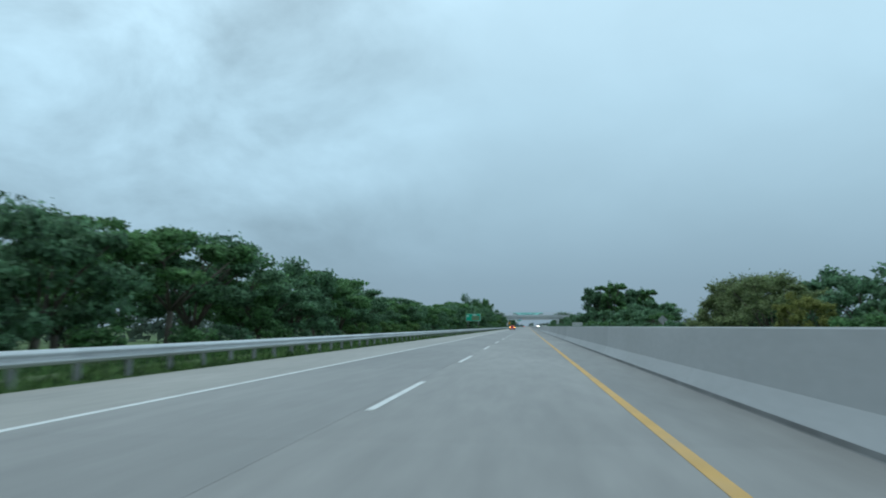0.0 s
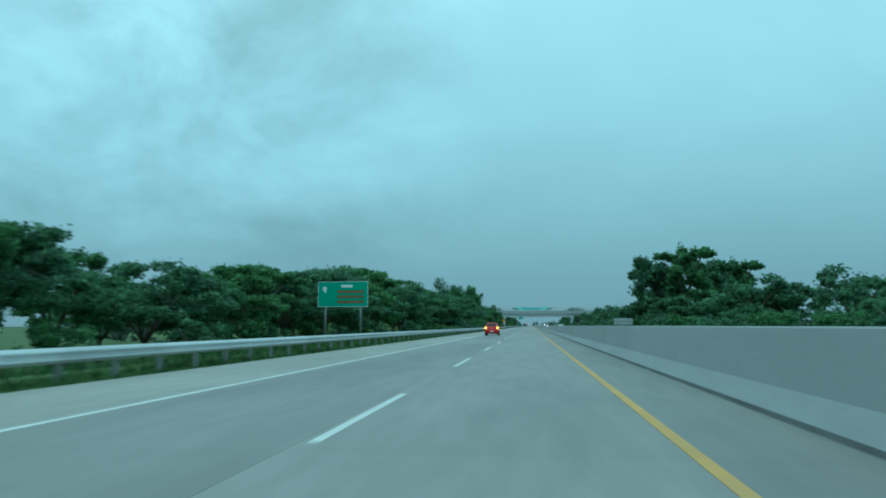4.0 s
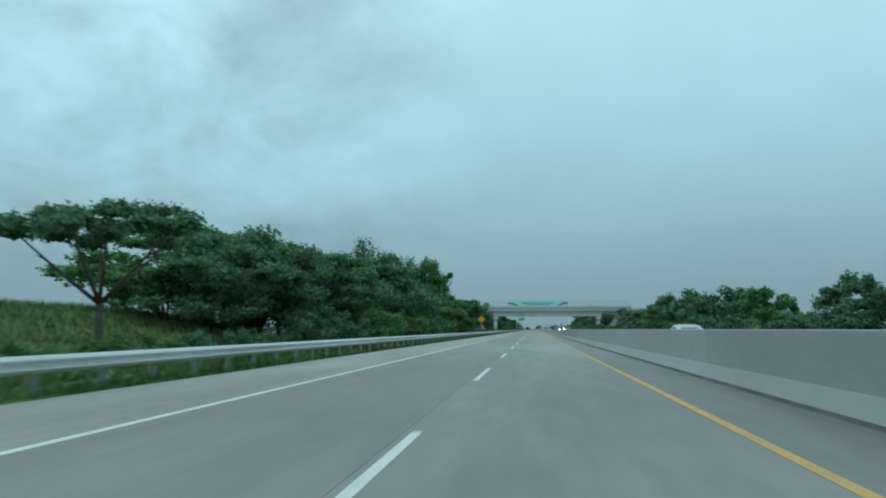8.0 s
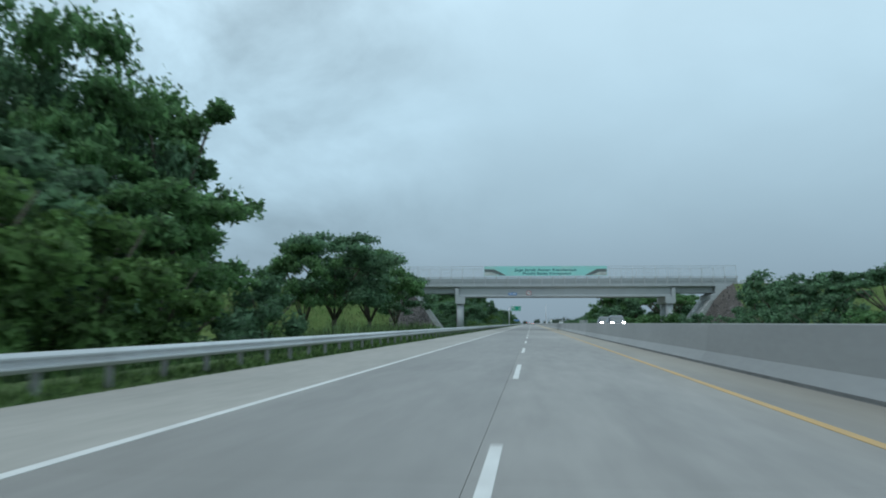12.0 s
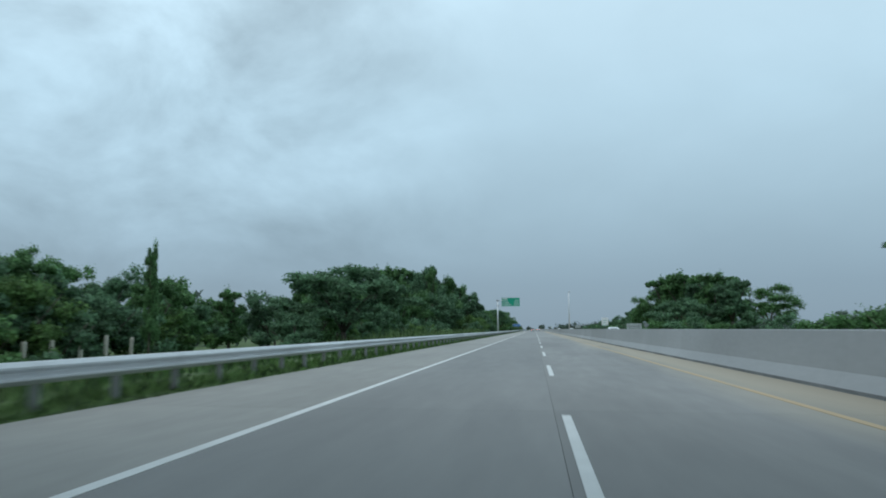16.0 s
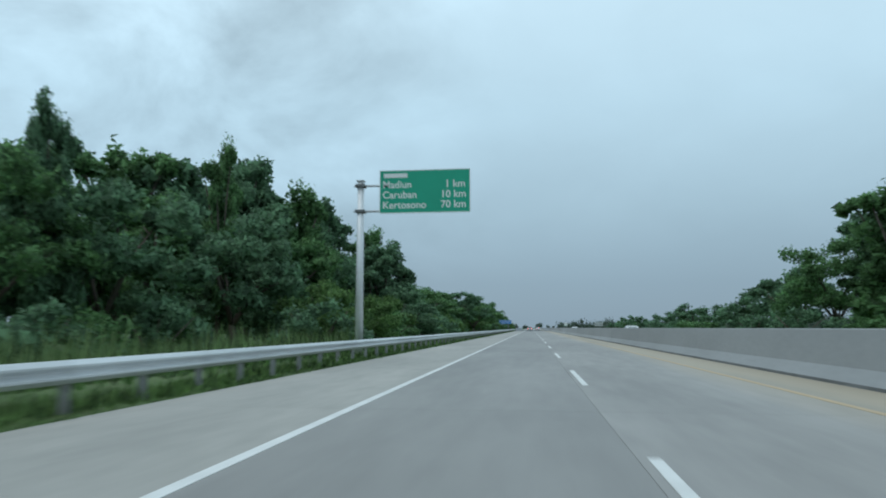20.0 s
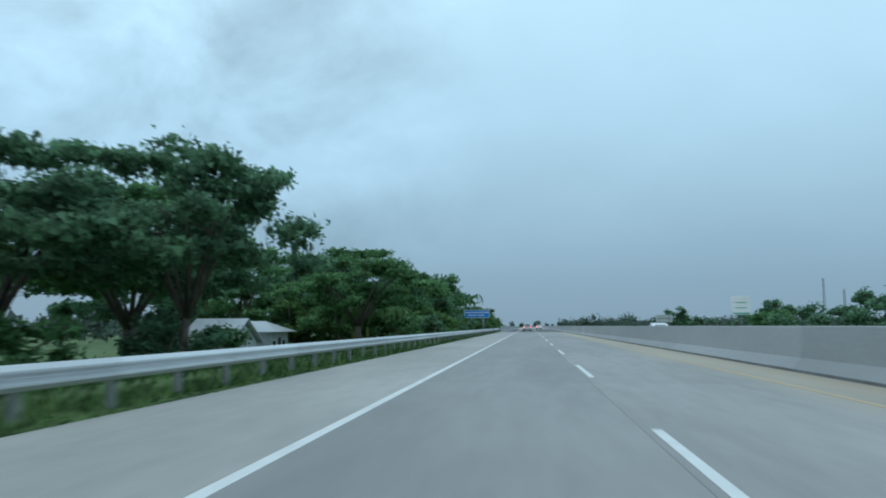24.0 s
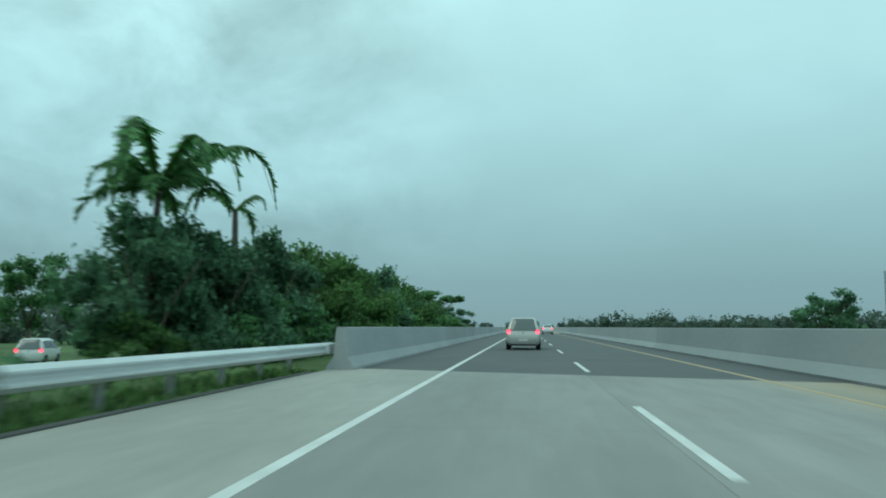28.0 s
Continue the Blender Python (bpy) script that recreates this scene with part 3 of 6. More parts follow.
def build_overpass():
    yf, yb = -2.4, 2.9
    # deck slab and edge beam
    part("deck", boxed(-HALF_DECK, HALF_DECK, yf - 0.35, yb + 0.35, 7.58, 7.92, 0.02), M_BRIDGE, OP)
    # main span girders, I-shaped
    for i, y in enumerate((yf + 0.3, 0.25, yb - 0.3)):
        prof = [(-0.33, 5.75), (0.33, 5.75), (0.33, 5.95), (0.12, 6.15), (0.12, 7.25), (0.42, 7.42), (0.42, 7.578), (-0.42, 7.578), (-0.42, 7.42), (-0.12, 7.25), (-0.12, 6.15), (-0.33, 5.95)]
        if i == 0:
            prof = [(-0.33, 5.75), (0.33, 5.75), (0.33, 5.95), (0.12, 6.15), (0.12, 7.25), (0.42, 7.42), (0.42, 7.578), (-0.42, 7.578), (-0.40, 7.46), (-0.30, 7.36), (-0.30, 5.95)]
        bm = extrude_profile([(p, z) for p, z in prof], -HALF_SPAN - 0.22, HALF_SPAN + 0.22)
        bmesh.ops.rotate(bm, verts=bm.verts, cent=(0, 0, 0), matrix=Matrix.Rotation(radians(-90), 3, "Z"))
        bmesh.ops.translate(bm, verts=bm.verts, vec=(0, y, 0))
        part("girder", bm, M_GIRDER, OP)
        for s in (-1, 1):
            x0, x1 = sorted((s * (HALF_SPAN + 0.90), s * 26.15))
            part("side_girder", boxed(x0, x1, y - 0.28 + (0.75 if i == 0 else 0), y + 0.28 + (0.75 if i == 0 else 0), 6.45, 7.578, 0.02), M_GIRDER, OP)
    for s in (-1, 1):
        cap = [(-0.85, 4.78), (-0.70, 4.55), (0.70, 4.55), (0.85, 4.78), (0.85, 7.3), (0.27, 7.3), (0.27, 5.74), (-0.85, 5.74)]
        part("pier_cap", extrude_profile([(s * (HALF_SPAN + a), z) for a, z in cap], yf - 0.3, yb + 0.3), M_BRIDGE, OP)
        for y in (yf + 0.75, yb - 0.75):
            bm = bmesh.new()
            bmesh.ops.create_cone(bm, cap_ends=True, segments=24, radius1=0.62, radius2=0.62, depth=5.05, matrix=Matrix.Translation((s * HALF_SPAN, y, 2.04)))
            part("column", bm, M_BRIDGE, OP, smooth=True)
        prof = [(s * 25.35, 4.9), (s * 25.35, 6.0), (s * 26.2, 6.34), (s * 26.2, 7.575), (s * 28.4, 7.575), (s * 28.4, 4.9)]
        part("abutment", extrude_profile(prof, yf - 0.5, yb + 0.5), M_BRIDGE, OP)
        # paved slope under the side span
        slope = [(s * 25.6, 5.15), (s * 25.2, 5.1), (s * 21.7, 0.45), (s * 21.3, 0.1), (s * 21.3, -1.2), (s * 28.0, -1.2), (s * 28.0, 5.15)]
        part("slope_paving", extrude_profile(slope, yf - 0.6, yb + 1.0), M_SLOPE, OP, "stained concrete slope paving")
        # laid in courses of rectangular blocks
        run, rise = -3.5 * s, -4.65
        length = math.hypot(run, rise)
        across = (yb + 1.0 - yf + 0.6) / 7
        block = bpy.data.meshes.new("paving_block")
        bm = boxed(0.015, length / 9 - 0.015, 0.015, across - 0.015, -0.01, 0.022, 0.008)
        bm.to_mesh(block)
        bm.free()
        block.materials.append(M_BLOCK)
        for i in range(9):
            for k in range(7):
                f = i / 9
                share("paving_block", block, OP, Matrix.Translation((s * 25.2 + f * run, yf - 0.6 + k * across, 5.1 + f * rise)) @ Matrix.Rotation(math.atan2(-rise, run), 4, "Y"))
    # parapet: posts with recessed panels and a rail, on both edges
    post = bpy.data.meshes.new("parapet_post")
    bm = boxed(-0.12, 0.12, -0.15, 0.12, 7.921, 9.33, 0.02)
    bm.to_mesh(post)
    bm.free()
    post.materials.append(M_BRIDGE)
    panel = bpy.data.meshes.new("parapet_panel")
    bm = boxed(-0.885, 0.885, 0.03, 0.10, 7.921, 8.42, 0.01)
    add_box(bm, -0.885, 0.885, -0.06, 0.10, 8.43, 8.53, 0.01)
    add_box(bm, -0.885, 0.885, 0.03, 0.10, 8.54, 9.02, 0.01)
    bm.to_mesh(panel)
    bm.free()
    panel.materials.append(M_GIRDER)
    fp = bpy.data.meshes.new("fence_post")
    bm = boxed(-0.03, 0.03, -0.03, 0.03, 9.28, 11.2)
    bm.to_mesh(fp)
    bm.free()
    fp.materials.append(M_GALV)
    for y in (yf - 0.2, yb + 0.2):
        for i in range(31):
            x = -30.0 + 2.0 * i
            share("parapet_post", post, OP, pose(x, y, 0))
            share("fence_post", fp, OP, pose(x, y + 0.16, 0))
            if i < 30:
                share("parapet_panel", panel, OP, pose(x + 1.0, y, 0))
        part("parapet_rail", boxed(-30.3, 30.3, y - 0.09, y + 0.09, 9.18, 9.30, 0.02), M_BRIDGE, OP)
        part("fence_rail", boxed(-30.0, 30.0, y + 0.13, y + 0.19, 11.14, 11.20), M_GALV, OP)
        wires = bmesh.new()
        for i in range(300):
            x = -30.0 + 0.2 * i
            add_box(wires, x - 0.006, x + 0.006, y + 0.154, y + 0.166, 9.3, 11.14)
        for k in range(9):
            add_box(wires, -30, 30, y + 0.155, y + 0.165, 9.45 + 0.19 * k, 9.46 + 0.19 * k)
        w = part("fence_mesh", wires, M_GALV, OP)
        w["kind"] = "stuff"


build_overpass()


def bars(parent, rows, material, y, thick=0.004):
    """Rows of plain bars that stand for lettering that cannot be read: (x0, x1, z0, z1)."""
    for x0, x1, z0, z1 in rows:
        part("print_bar", boxed(x0, x1, y - thick, y, z0, z1), material, parent)


def build_overpass_signs():
    b = thing("banner", "long turquoise vinyl road safety banner tied to the bridge fence", "banner", (6.05, 527.5, 0), rz=5.0)
    part("sheet", boxed(-14.15, 7.5, -2.60, -2.585, 9.5, 11.2), M_BANNER, b)
    for s, x in ((1, -14.1), (-1, 7.45)):
        bm = bmesh.new()
        v = [bm.verts.new((x + s * dx, -2.606, z)) for dx, z in ((0, 10.15), (0, 10.7), (1.7, 10.65), (3.9, 9.56), (2.8, 9.56), (1.3, 10.15))]
        bm.faces.new(v if s < 0 else v[::-1])
        part("printed_road", bm, M_BANNER_GREY, b)
        bm = bmesh.new()
        v = [bm.verts.new((x + s * dx, -2.604, z)) for dx, z in ((0, 9.54), (0, 10.14), (1.25, 10.14), (2.7, 9.56))]
        bm.faces.new(v if s < 0 else v[::-1])
        part("printed_verge", bm, M_BANNER_PALE, b)
    text_part("Jaga Jarak Aman Kendaraan", 0.60, -8.72, 10.32, -2.603, M_BANNER_INK, b, bold=0.014, stretch=1.64)
    text_part("Patuhi Batas Kecepatan", 0.60, -7.35, 9.70, -2.603, M_BANNER_INK, b, bold=0.014, stretch=1.52)
    n = thing("name_board", "small blue name board fixed to the bridge girder", "sign", (6.05, 527.5, 0), rz=5.0)
    part("board", boxed(-9.85, -8.45, -2.44, -2.405, 6.08, 6.50, 0.005), M_SIGN_BLUE, n)
    part("bracket", boxed(-9.5, -8.8, -2.404, -2.39, 6.15, 6.42), M_POST, n)
    bars(n, ((-9.72, -9.36, 6.2, 6.38), (-9.25, -8.56, 6.2, 6.38)), M_SIGN_WHITE, -2.441)
    r = thing("height_limit_sign", "round white height limit sign with red rim on the girder", "sign", (6.05, 527.5, 0), rz=5.0)
    for nm, rad, y, m in (("rim", 0.44, -2.42, M_SIGN_RED), ("face", 0.35, -2.445, M_SIGN_WHITE)):
        bm = bmesh.new()
        bmesh.ops.create_cone(bm, cap_ends=True, segments=32, radius1=rad, radius2=rad, depth=0.03, matrix=Matrix.Translation((-6.3, y, 6.44)) @ Matrix.Rotation(radians(90), 4, "X"))
        part(nm, bm, m, r)
    bars(r, ((-6.5, -6.42, 6.33, 6.55), (-6.34, -6.12, 6.34, 6.53)), M_TRIM, -2.462)
    for nm, z0, z1 in (("arrow", 6.66, 6.76), ("arrow", 6.12, 6.22)):
        bm = bmesh.new()
        up = z0 > 6.44
        tip, base = (z0, z1) if up else (z1, z0)
        v = [bm.verts.new(p) for p in ((-6.37, -2.4615, base), (-6.23, -2.4615, base), (-6.3, -2.4615, tip))]
        bm.faces.new(v)
        part(nm, bm, M_TRIM, r)


build_overpass_signs()


def build_banks():
    """Road embankments that carry the side road up to the overpass."""
    for s, label in ((-1, "grassy embankment with rubble stone cone beside the overpass"), (1, "grassy embankment beyond the opposite carriageway")):
        bm = bmesh.new()
        xs = [25.7, 27.4, 29.2, 34.0, 42.0, 60.0, 90.0]
        tops = [4.9, 6.8, 7.9, 8.0, 7.9, 7.6, 7.0]
        rows = []
        for x, top in zip(xs, tops):
            half = 3.2
            run = 0.95 * (top + 1.5)
            rows.append([bm.verts.new((s * x, y, z)) for y, z in ((-half - run, -1.5), (-half - 0.45 * run, -1.5 + 0.57 * (top + 1.5)), (-half, top), (half, top), (half + run, -1.5))])
        toe = [bm.verts.new((s * 21.6, y, -1.5)) for y in (-3.6, -3.2, -2.6, 2.6, 3.6)]
        rows.insert(0, toe)
        for a, b in zip(rows, rows[1:]):
            for i in range(4):
                bm.faces.new((a[i], a[i + 1], b[i + 1], b[i]))
        bmesh.ops.recalc_face_normals(bm, faces=bm.faces)
        bm.faces.index_update()
        if sum(f.normal.z for f in bm.faces) < 0:
            bmesh.ops.reverse_faces(bm, faces=bm.faces)
        bare = [f.index for f in bm.faces if abs(f.calc_center_median().x) < 29.0]
        ob = tagged(obj("embankment", bm, M_BANK), label, "embankment", kind="structure")
        ob.data.materials.append(M_SOIL)
        for f in bare:
            ob.data.polygons[f].material_index = 1
        ob.matrix_basis = pose(6.05, 527.5, 0, 0, 0, 5.0)
        x0, x1 = sorted((s * 29.4, s * 90.0))
        lane = bmesh.new()
        cut = [(29.4, 7.93), (34.0, 8.03), (42.0, 7.93), (60.0, 7.63), (90.0, 7.03)]
        for (xa, za), (xb, zb) in zip(cut, cut[1:]):
            lane.faces.new([lane.verts.new(v) for v in ((s * xa, -2.9 * s, za), (s * xb, -2.9 * s, zb), (s * xb, 2.9 * s, zb), (s * xa, 2.9 * s, za))])
        part("side_road", lane, M_ASPHALT, ob, "asphalt lane that climbs to the overpass")
        # low rail along the edge of the lane
        for y in (-3.0, 3.0):
            part("edge_rail", boxed(*sorted((s * 30.4, s * 47.0)), y - 0.03, y + 0.03, 8.35, 8.62, 0.02), M_GALV, ob, "galvanised edge rail")
            for k in range(9):
                part("edge_rail_post", boxed(s * (30.6 + 2 * k) - 0.05, s * (30.6 + 2 * k) + 0.05, y + 0.035, y + 0.13, 7.6, 8.6), M_RAILPOST, ob)
        rng = np.random.default_rng(5 + s)
        # rubble laid over the cone that faces the traffic
        ico = bmesh.new()
        bmesh.ops.create_icosphere(ico, subdivisions=1, radius=1)
        ico.verts.ensure_lookup_table()
        tv = np.array([v.co[:] for v in ico.verts])
        tf = [[v.index for v in f.verts] for f in ico.faces]
        ico.free()
        verts, faces, single = [], [], []
        for n in range(3500 if s < 0 else 600):
            x = rng.uniform(21.9, 30.2)
            top = float(np.interp(x, [21.6] + xs, [-1.5] + tops))
            k = rng.uniform(0.12, 1.02)
            y = -3.2 - 0.95 * (top + 1.5) * (1 - k)
            z = -1.5 + (top + 1.5) * (0.57 / 0.55 * k if k < 0.55 else 0.57 + (k - 0.55) * 0.43 / 0.45)
            r = rng.uniform(0.09, 0.20)
            m = np.array(Euler(rng.uniform(0, 3, 3)).to_matrix())
            p = (tv * (r * np.array((1.25, 1.0, 0.75)) * rng.uniform(0.8, 1.2, (len(tv), 1)))) @ m.T + np.array((s * x, y + 0.05, z - 0.05))
            if s < 0 and x < 27.5 and len(single) < 300:
                single.append((s * x, y + 0.05, z - 0.05, r))
                continue
            faces += [[i + len(verts) for i in f] for f in tf]
            verts += p.tolist()
        kinds = []
        for k in range(6 if single else 0):
            sm = bpy.data.meshes.new("stone")
            sm.from_pydata((tv * (np.array((1.25, 1.0, 0.75)) * rng.uniform(0.78, 1.2, (len(tv), 1)))).tolist(), [], tf)
            sm.materials.append(M_STONE_PIECE)
            kinds.append(sm)
        for k, (px, py, pz, r) in enumerate(single):
            share("stone", kinds[k % 6], ob, pose(px, py, pz, *rng.uniform(0, 180, 3)) @ Matrix.Diagonal((r, r, r, 1)))
        me = bpy.data.meshes.new("rubble_stones")
        me.from_pydata(verts, [], faces)
        me.materials.append(M_STONE)
        st = new("rubble_stones", me)
        st.parent = ob
        st["kind"] = "stuff"
        # long grass on the rest of the slope
        n = 12000 if s < 0 else 2500
        x, k = rng.uniform(29.2, 80.0, n), rng.uniform(0.1, 1.0, n)
        top = np.interp(x, xs, tops)
        y = -3.2 - 0.95 * (top + 1.5) * (1 - k)
        z = -1.5 + (top + 1.5) * np.where(k < 0.55, 0.57 / 0.55 * k, 0.57 + (k - 0.55) * 0.43 / 0.45)
        h, w, a = rng.uniform(0.3, 0.8, n), rng.uniform(0.03, 0.06, n), rng.uniform(0, 6.28, n)
        base = np.stack((s * x, y, z - 0.05), 1)
        side = np.stack((np.cos(a) * w, np.sin(a) * w, 0 * a), 1)
        tip = base + np.stack((rng.normal(0, 0.25, n) * h, rng.normal(-0.1, 0.25, n) * h, h), 1)
        tuft = new("long_grass", quads_mesh("long_grass", np.stack((base - side, base + side, tip), 1), M_REED))
        tuft.parent = ob
        tuft["kind"] = "stuff"


build_banks()


# ---- road signs ----
def sign_post(parent, x, y0, z0, z1, r=0.06):
    bm = bmesh.new()
    bmesh.ops.create_cone(bm, cap_ends=True, segments=14, radius1=r, radius2=r, depth=z1 - z0, matrix=Matrix.Translation((x, y0, (z0 + z1) / 2)))
    return part("post", bm, M_RAILPOST, parent, smooth=True)


def build_signs():
    # direction sign on two posts
    s = thing("direction_sign", "green motorway direction sign on two steel posts behind the rail", "sign", (-11.75, 185.0, 0))
    part("board", boxed(-1.9, 1.9, -0.03, 0.0, 2.55, 4.42, 0.01), M_SIGN_GREEN, s)
    part("border", rim_frame(-1.9, 1.9, 2.55, 4.42, 0.035, -0.036), M_SIGN_WHITE, s)
    part("arrow_panel", boxed(-1.8, -0.62, -0.036, -0.0315, 2.63, 4.34), M_SIGN_GREEN, s)
    bars(s, ((-1.55, -1.25, 3.75, 4.05), (-1.42, -1.3, 3.6, 3.75), (-0.15, 0.75, 3.98, 4.18)), M_SIGN_WHITE, -0.0365)
    bars(s, ((-0.45, 1.6, 3.55, 3.78), (-0.45, 1.6, 3.18, 3.40), (-0.45, 1.6, 2.80, 3.02)), M_SIGN_BROWN, -0.0365)
    for x in (-1.35, 1.35):
        sign_post(s, x, 0.08, ground_height(-12) - 0.2, 4.3, 0.075)
    # yellow warning diamond
    d = thing("warning_sign", "yellow diamond warning sign with faded print on a steel post", "sign", (-7.52, 388.7, 0))
    bm = boxed(-0.45, 0.45, -0.012, 0.012, -0.45, 0.45, 0.01)
    bmesh.ops.rotate(bm, verts=bm.verts, cent=(0, 0, 0), matrix=Matrix.Rotation(radians(45), 3, "Y"))
    bmesh.ops.translate(bm, verts=bm.verts, vec=(0, 0, 2.83))
    part("plate", bm, M_SIGN_YELLOW, d)
    for z, w in ((3.17, 0.15), (2.49, 0.13)):
        bm = bmesh.new()
        v = [bm.verts.new((dx, -0.017, z + dz)) for dx, dz in ((-w, -0.03), (-w * 0.4, -0.09), (w, -0.06), (w * 0.9, 0.04), (w * 0.3, 0.10), (-w * 0.5, 0.06))]
        bm.faces.new(v)
        part("faded_print", bm, M_SIGN_BROWN, d)
    sign_post(d, 0, 0.06, ground_height(-7.6) - 0.2, 2.9, 0.045)
    # cantilevered distance board
    g = thing("distance_sign", "green distance board cantilevered from a thick grey pole", "sign", (-8.1, 674.5, 0))
    bm = bmesh.new()
    add_tube(bm, [(0, 0, -0.3), (0, 0, 3.5), (0, 0, 7.25)], [0.17, 0.155, 0.14], 16)
    pole = part("pole", bm, M_GALV, g, smooth=True)
    part("cap", boxed(-0.17, 0.17, -0.17, 0.17, 7.25, 7.30, 0.01), M_GALV, g)
    for z in (7.06, 5.98):
        bm = bmesh.new()
        add_tube(bm, [(-0.28, 0, z), (4.4, 0, z)], [0.05, 0.05], 10)
        part("arm", bm, M_GALV, g, smooth=True)
        part("clamp", boxed(-0.2, 0.2, -0.2, 0.2, z - 0.06, z + 0.06, 0.01), M_POST, g)
    part("board", boxed(0.82, 4.62, -0.10, -0.06, 5.86, 7.68, 0.008), M_SIGN_GREEN, g)
    part("border", rim_frame(0.82, 4.62, 5.86, 7.68, 0.03, -0.106), M_SIGN_WHITE, g)
    bars(g, ((1.0, 2.0, 7.36, 7.54),), M_SIGN_WHITE, -0.104)
    for i, (a, k, dx) in enumerate((("Madiun", "1 km", 0.32), ("Caruban", "10 km", 0.14), ("Kertosono", "70 km", 0.14))):
        z = 6.93 - 0.43 * i
        text_part(a, 0.42, 0.95, z, -0.104, M_SIGN_WHITE, g, bold=0.006)
        text_part(k, 0.42, 3.25 + dx, z, -0.104, M_SIGN_WHITE, g, bold=0.006)
    # blue services board
    b = thing("services_sign", "blue information board with white border on two posts", "sign", (-9.2, 868.7, 0))
    part("board", boxed(-1.92, 1.92, -0.03, 0.0, 2.36, 3.56, 0.01), M_SIGN_BLUE, b)
    part("border", rim_frame(-1.92, 1.92, 2.36, 3.56, 0.05, -0.036), M_SIGN_WHITE, b)
    bars(b, ((-1.72, -0.82, 3.12, 3.23), (-0.74, -0.1, 3.12, 3.23), (-0.02, 0.52, 3.12, 3.23), (0.60, 1.08, 3.12, 3.23), (1.16, 1.75, 3.12, 3.23), (-1.3, -0.55, 2.72, 2.83), (-0.47, 0.05, 2.72, 2.83), (0.28, 0.62, 2.72, 2.83), (0.70, 1.15, 2.72, 2.83)), M_SIGN_WHITE, -0.0345)
    for x in (-0.95, 0.95):
        sign_post(b, x, 0.17, ground_height(-9.2) - 0.3, 3.5, 0.14)


def rim_frame(x0, x1, z0, z1, w, y):
    bm = boxed(x0, x1, y, y + 0.0055, z1 - w, z1)
    add_box(bm, x0, x1, y, y + 0.0055, z0, z0 + w)
    add_box(bm, x0, x0 + w, y, y + 0.0055, z0 + w, z1 - w)
    add_box(bm, x1 - w, x1, y, y + 0.0055, z0 + w, z1 - w)
    return bm


build_signs()


def back_sign(x, y, w, z0, z1, posts=1, diamond=False):
    """A sign of the opposite carriageway, seen from behind."""
    e = thing("roadside_sign", ("dark back of a diamond road sign beyond the median" if diamond else "back of a pale metal road sign beyond the median"), "sign", (x, y, 0), "signs beyond the median")
    if diamond:
        bm = boxed(-w / 2, w / 2, -0.012, 0.012, -w / 2, w / 2)
        bmesh.ops.rotate(bm, verts=bm.verts, cent=(0, 0, 0), matrix=Matrix.Rotation(radians(45), 3, "Y"))
        bmesh.ops.translate(bm, verts=bm.verts, vec=(0, 0, (z0 + z1) / 2))
    else:
        bm = boxed(-w / 2, w / 2, -0.015, 0.015, z0, z1, 0.005)
    part("board", bm, M_RAILPOST if diamond else M_SIGN_BACK, e)
    for px in ((0,) if posts == 1 else (-w * 0.32, w * 0.32)):
        sign_post(e, px, -0.07, ground_height(x) - 0.2, (z0 + z1) / 2 if diamond else z1 - 0.05, 0.05)
        if not diamond:
            part("stiffener", boxed(-w * 0.45, w * 0.45, -0.045, -0.016, (z0 + z1) / 2 - 0.03, (z0 + z1) / 2 + 0.03), M_POST, e)
    return e


for spec in ((19.4, 94.2, 0.9, 1.35, 2.5, 1, True), (22.6, 295.3, 4.1, 1.3, 2.7, 2), (20.0, 660.7, 0.75, 1.25, 2.45, 1, True), (21.0, 684, 3.2, 1.15, 2.3, 2), (20.5, 880, 2.6, 1.7, 2.9, 2)):
    back_sign(*spec)


def median_sign(y, z0, z1, w, band):
    """A small board on a short post that is fixed to the top of the median barrier."""
    e = thing("median_sign", "small white board with green border on the median barrier", "sign", (5.52, y, 1.13), "signs on the median")
    part("board", boxed(-w / 2, w / 2, -0.012, 0.012, z0 - 1.13, z1 - 1.13, 0.006), M_SIGN_WHITE, e)
    part("post", boxed(-0.03, 0.03, 0.016, 0.07, -0.02, z1 - 1.2, 0.005), M_POST, e)
    part("foot_plate", boxed(-0.08, 0.08, -0.06, 0.14, -0.005, 0.012, 0.003), M_POST, e)
    h = z1 - z0
    part("green_band", boxed(-w / 2 + 0.03, w / 2 - 0.03, -0.017, -0.0125, z0 - 1.11, z0 - 1.13 + h * band), M_SIGN_GREEN, e, "green lower band")
    for k in range(2):
        zz = z0 - 1.13 + h * (band + 0.25 + 0.28 * k)
        part("lettering", boxed(-w * 0.3, w * 0.3, -0.016, -0.0125, zz, zz + h * 0.04), M_SIGN_GREEN, e, "unreadable line of writing")


for spec in ((388.8, 1.5, 2.15, 0.52, 0.22), (587.5, 1.42, 2.1, 0.55, 0.08), (785.5, 1.5, 2.1, 0.6, 0.10)):
    median_sign(*spec)


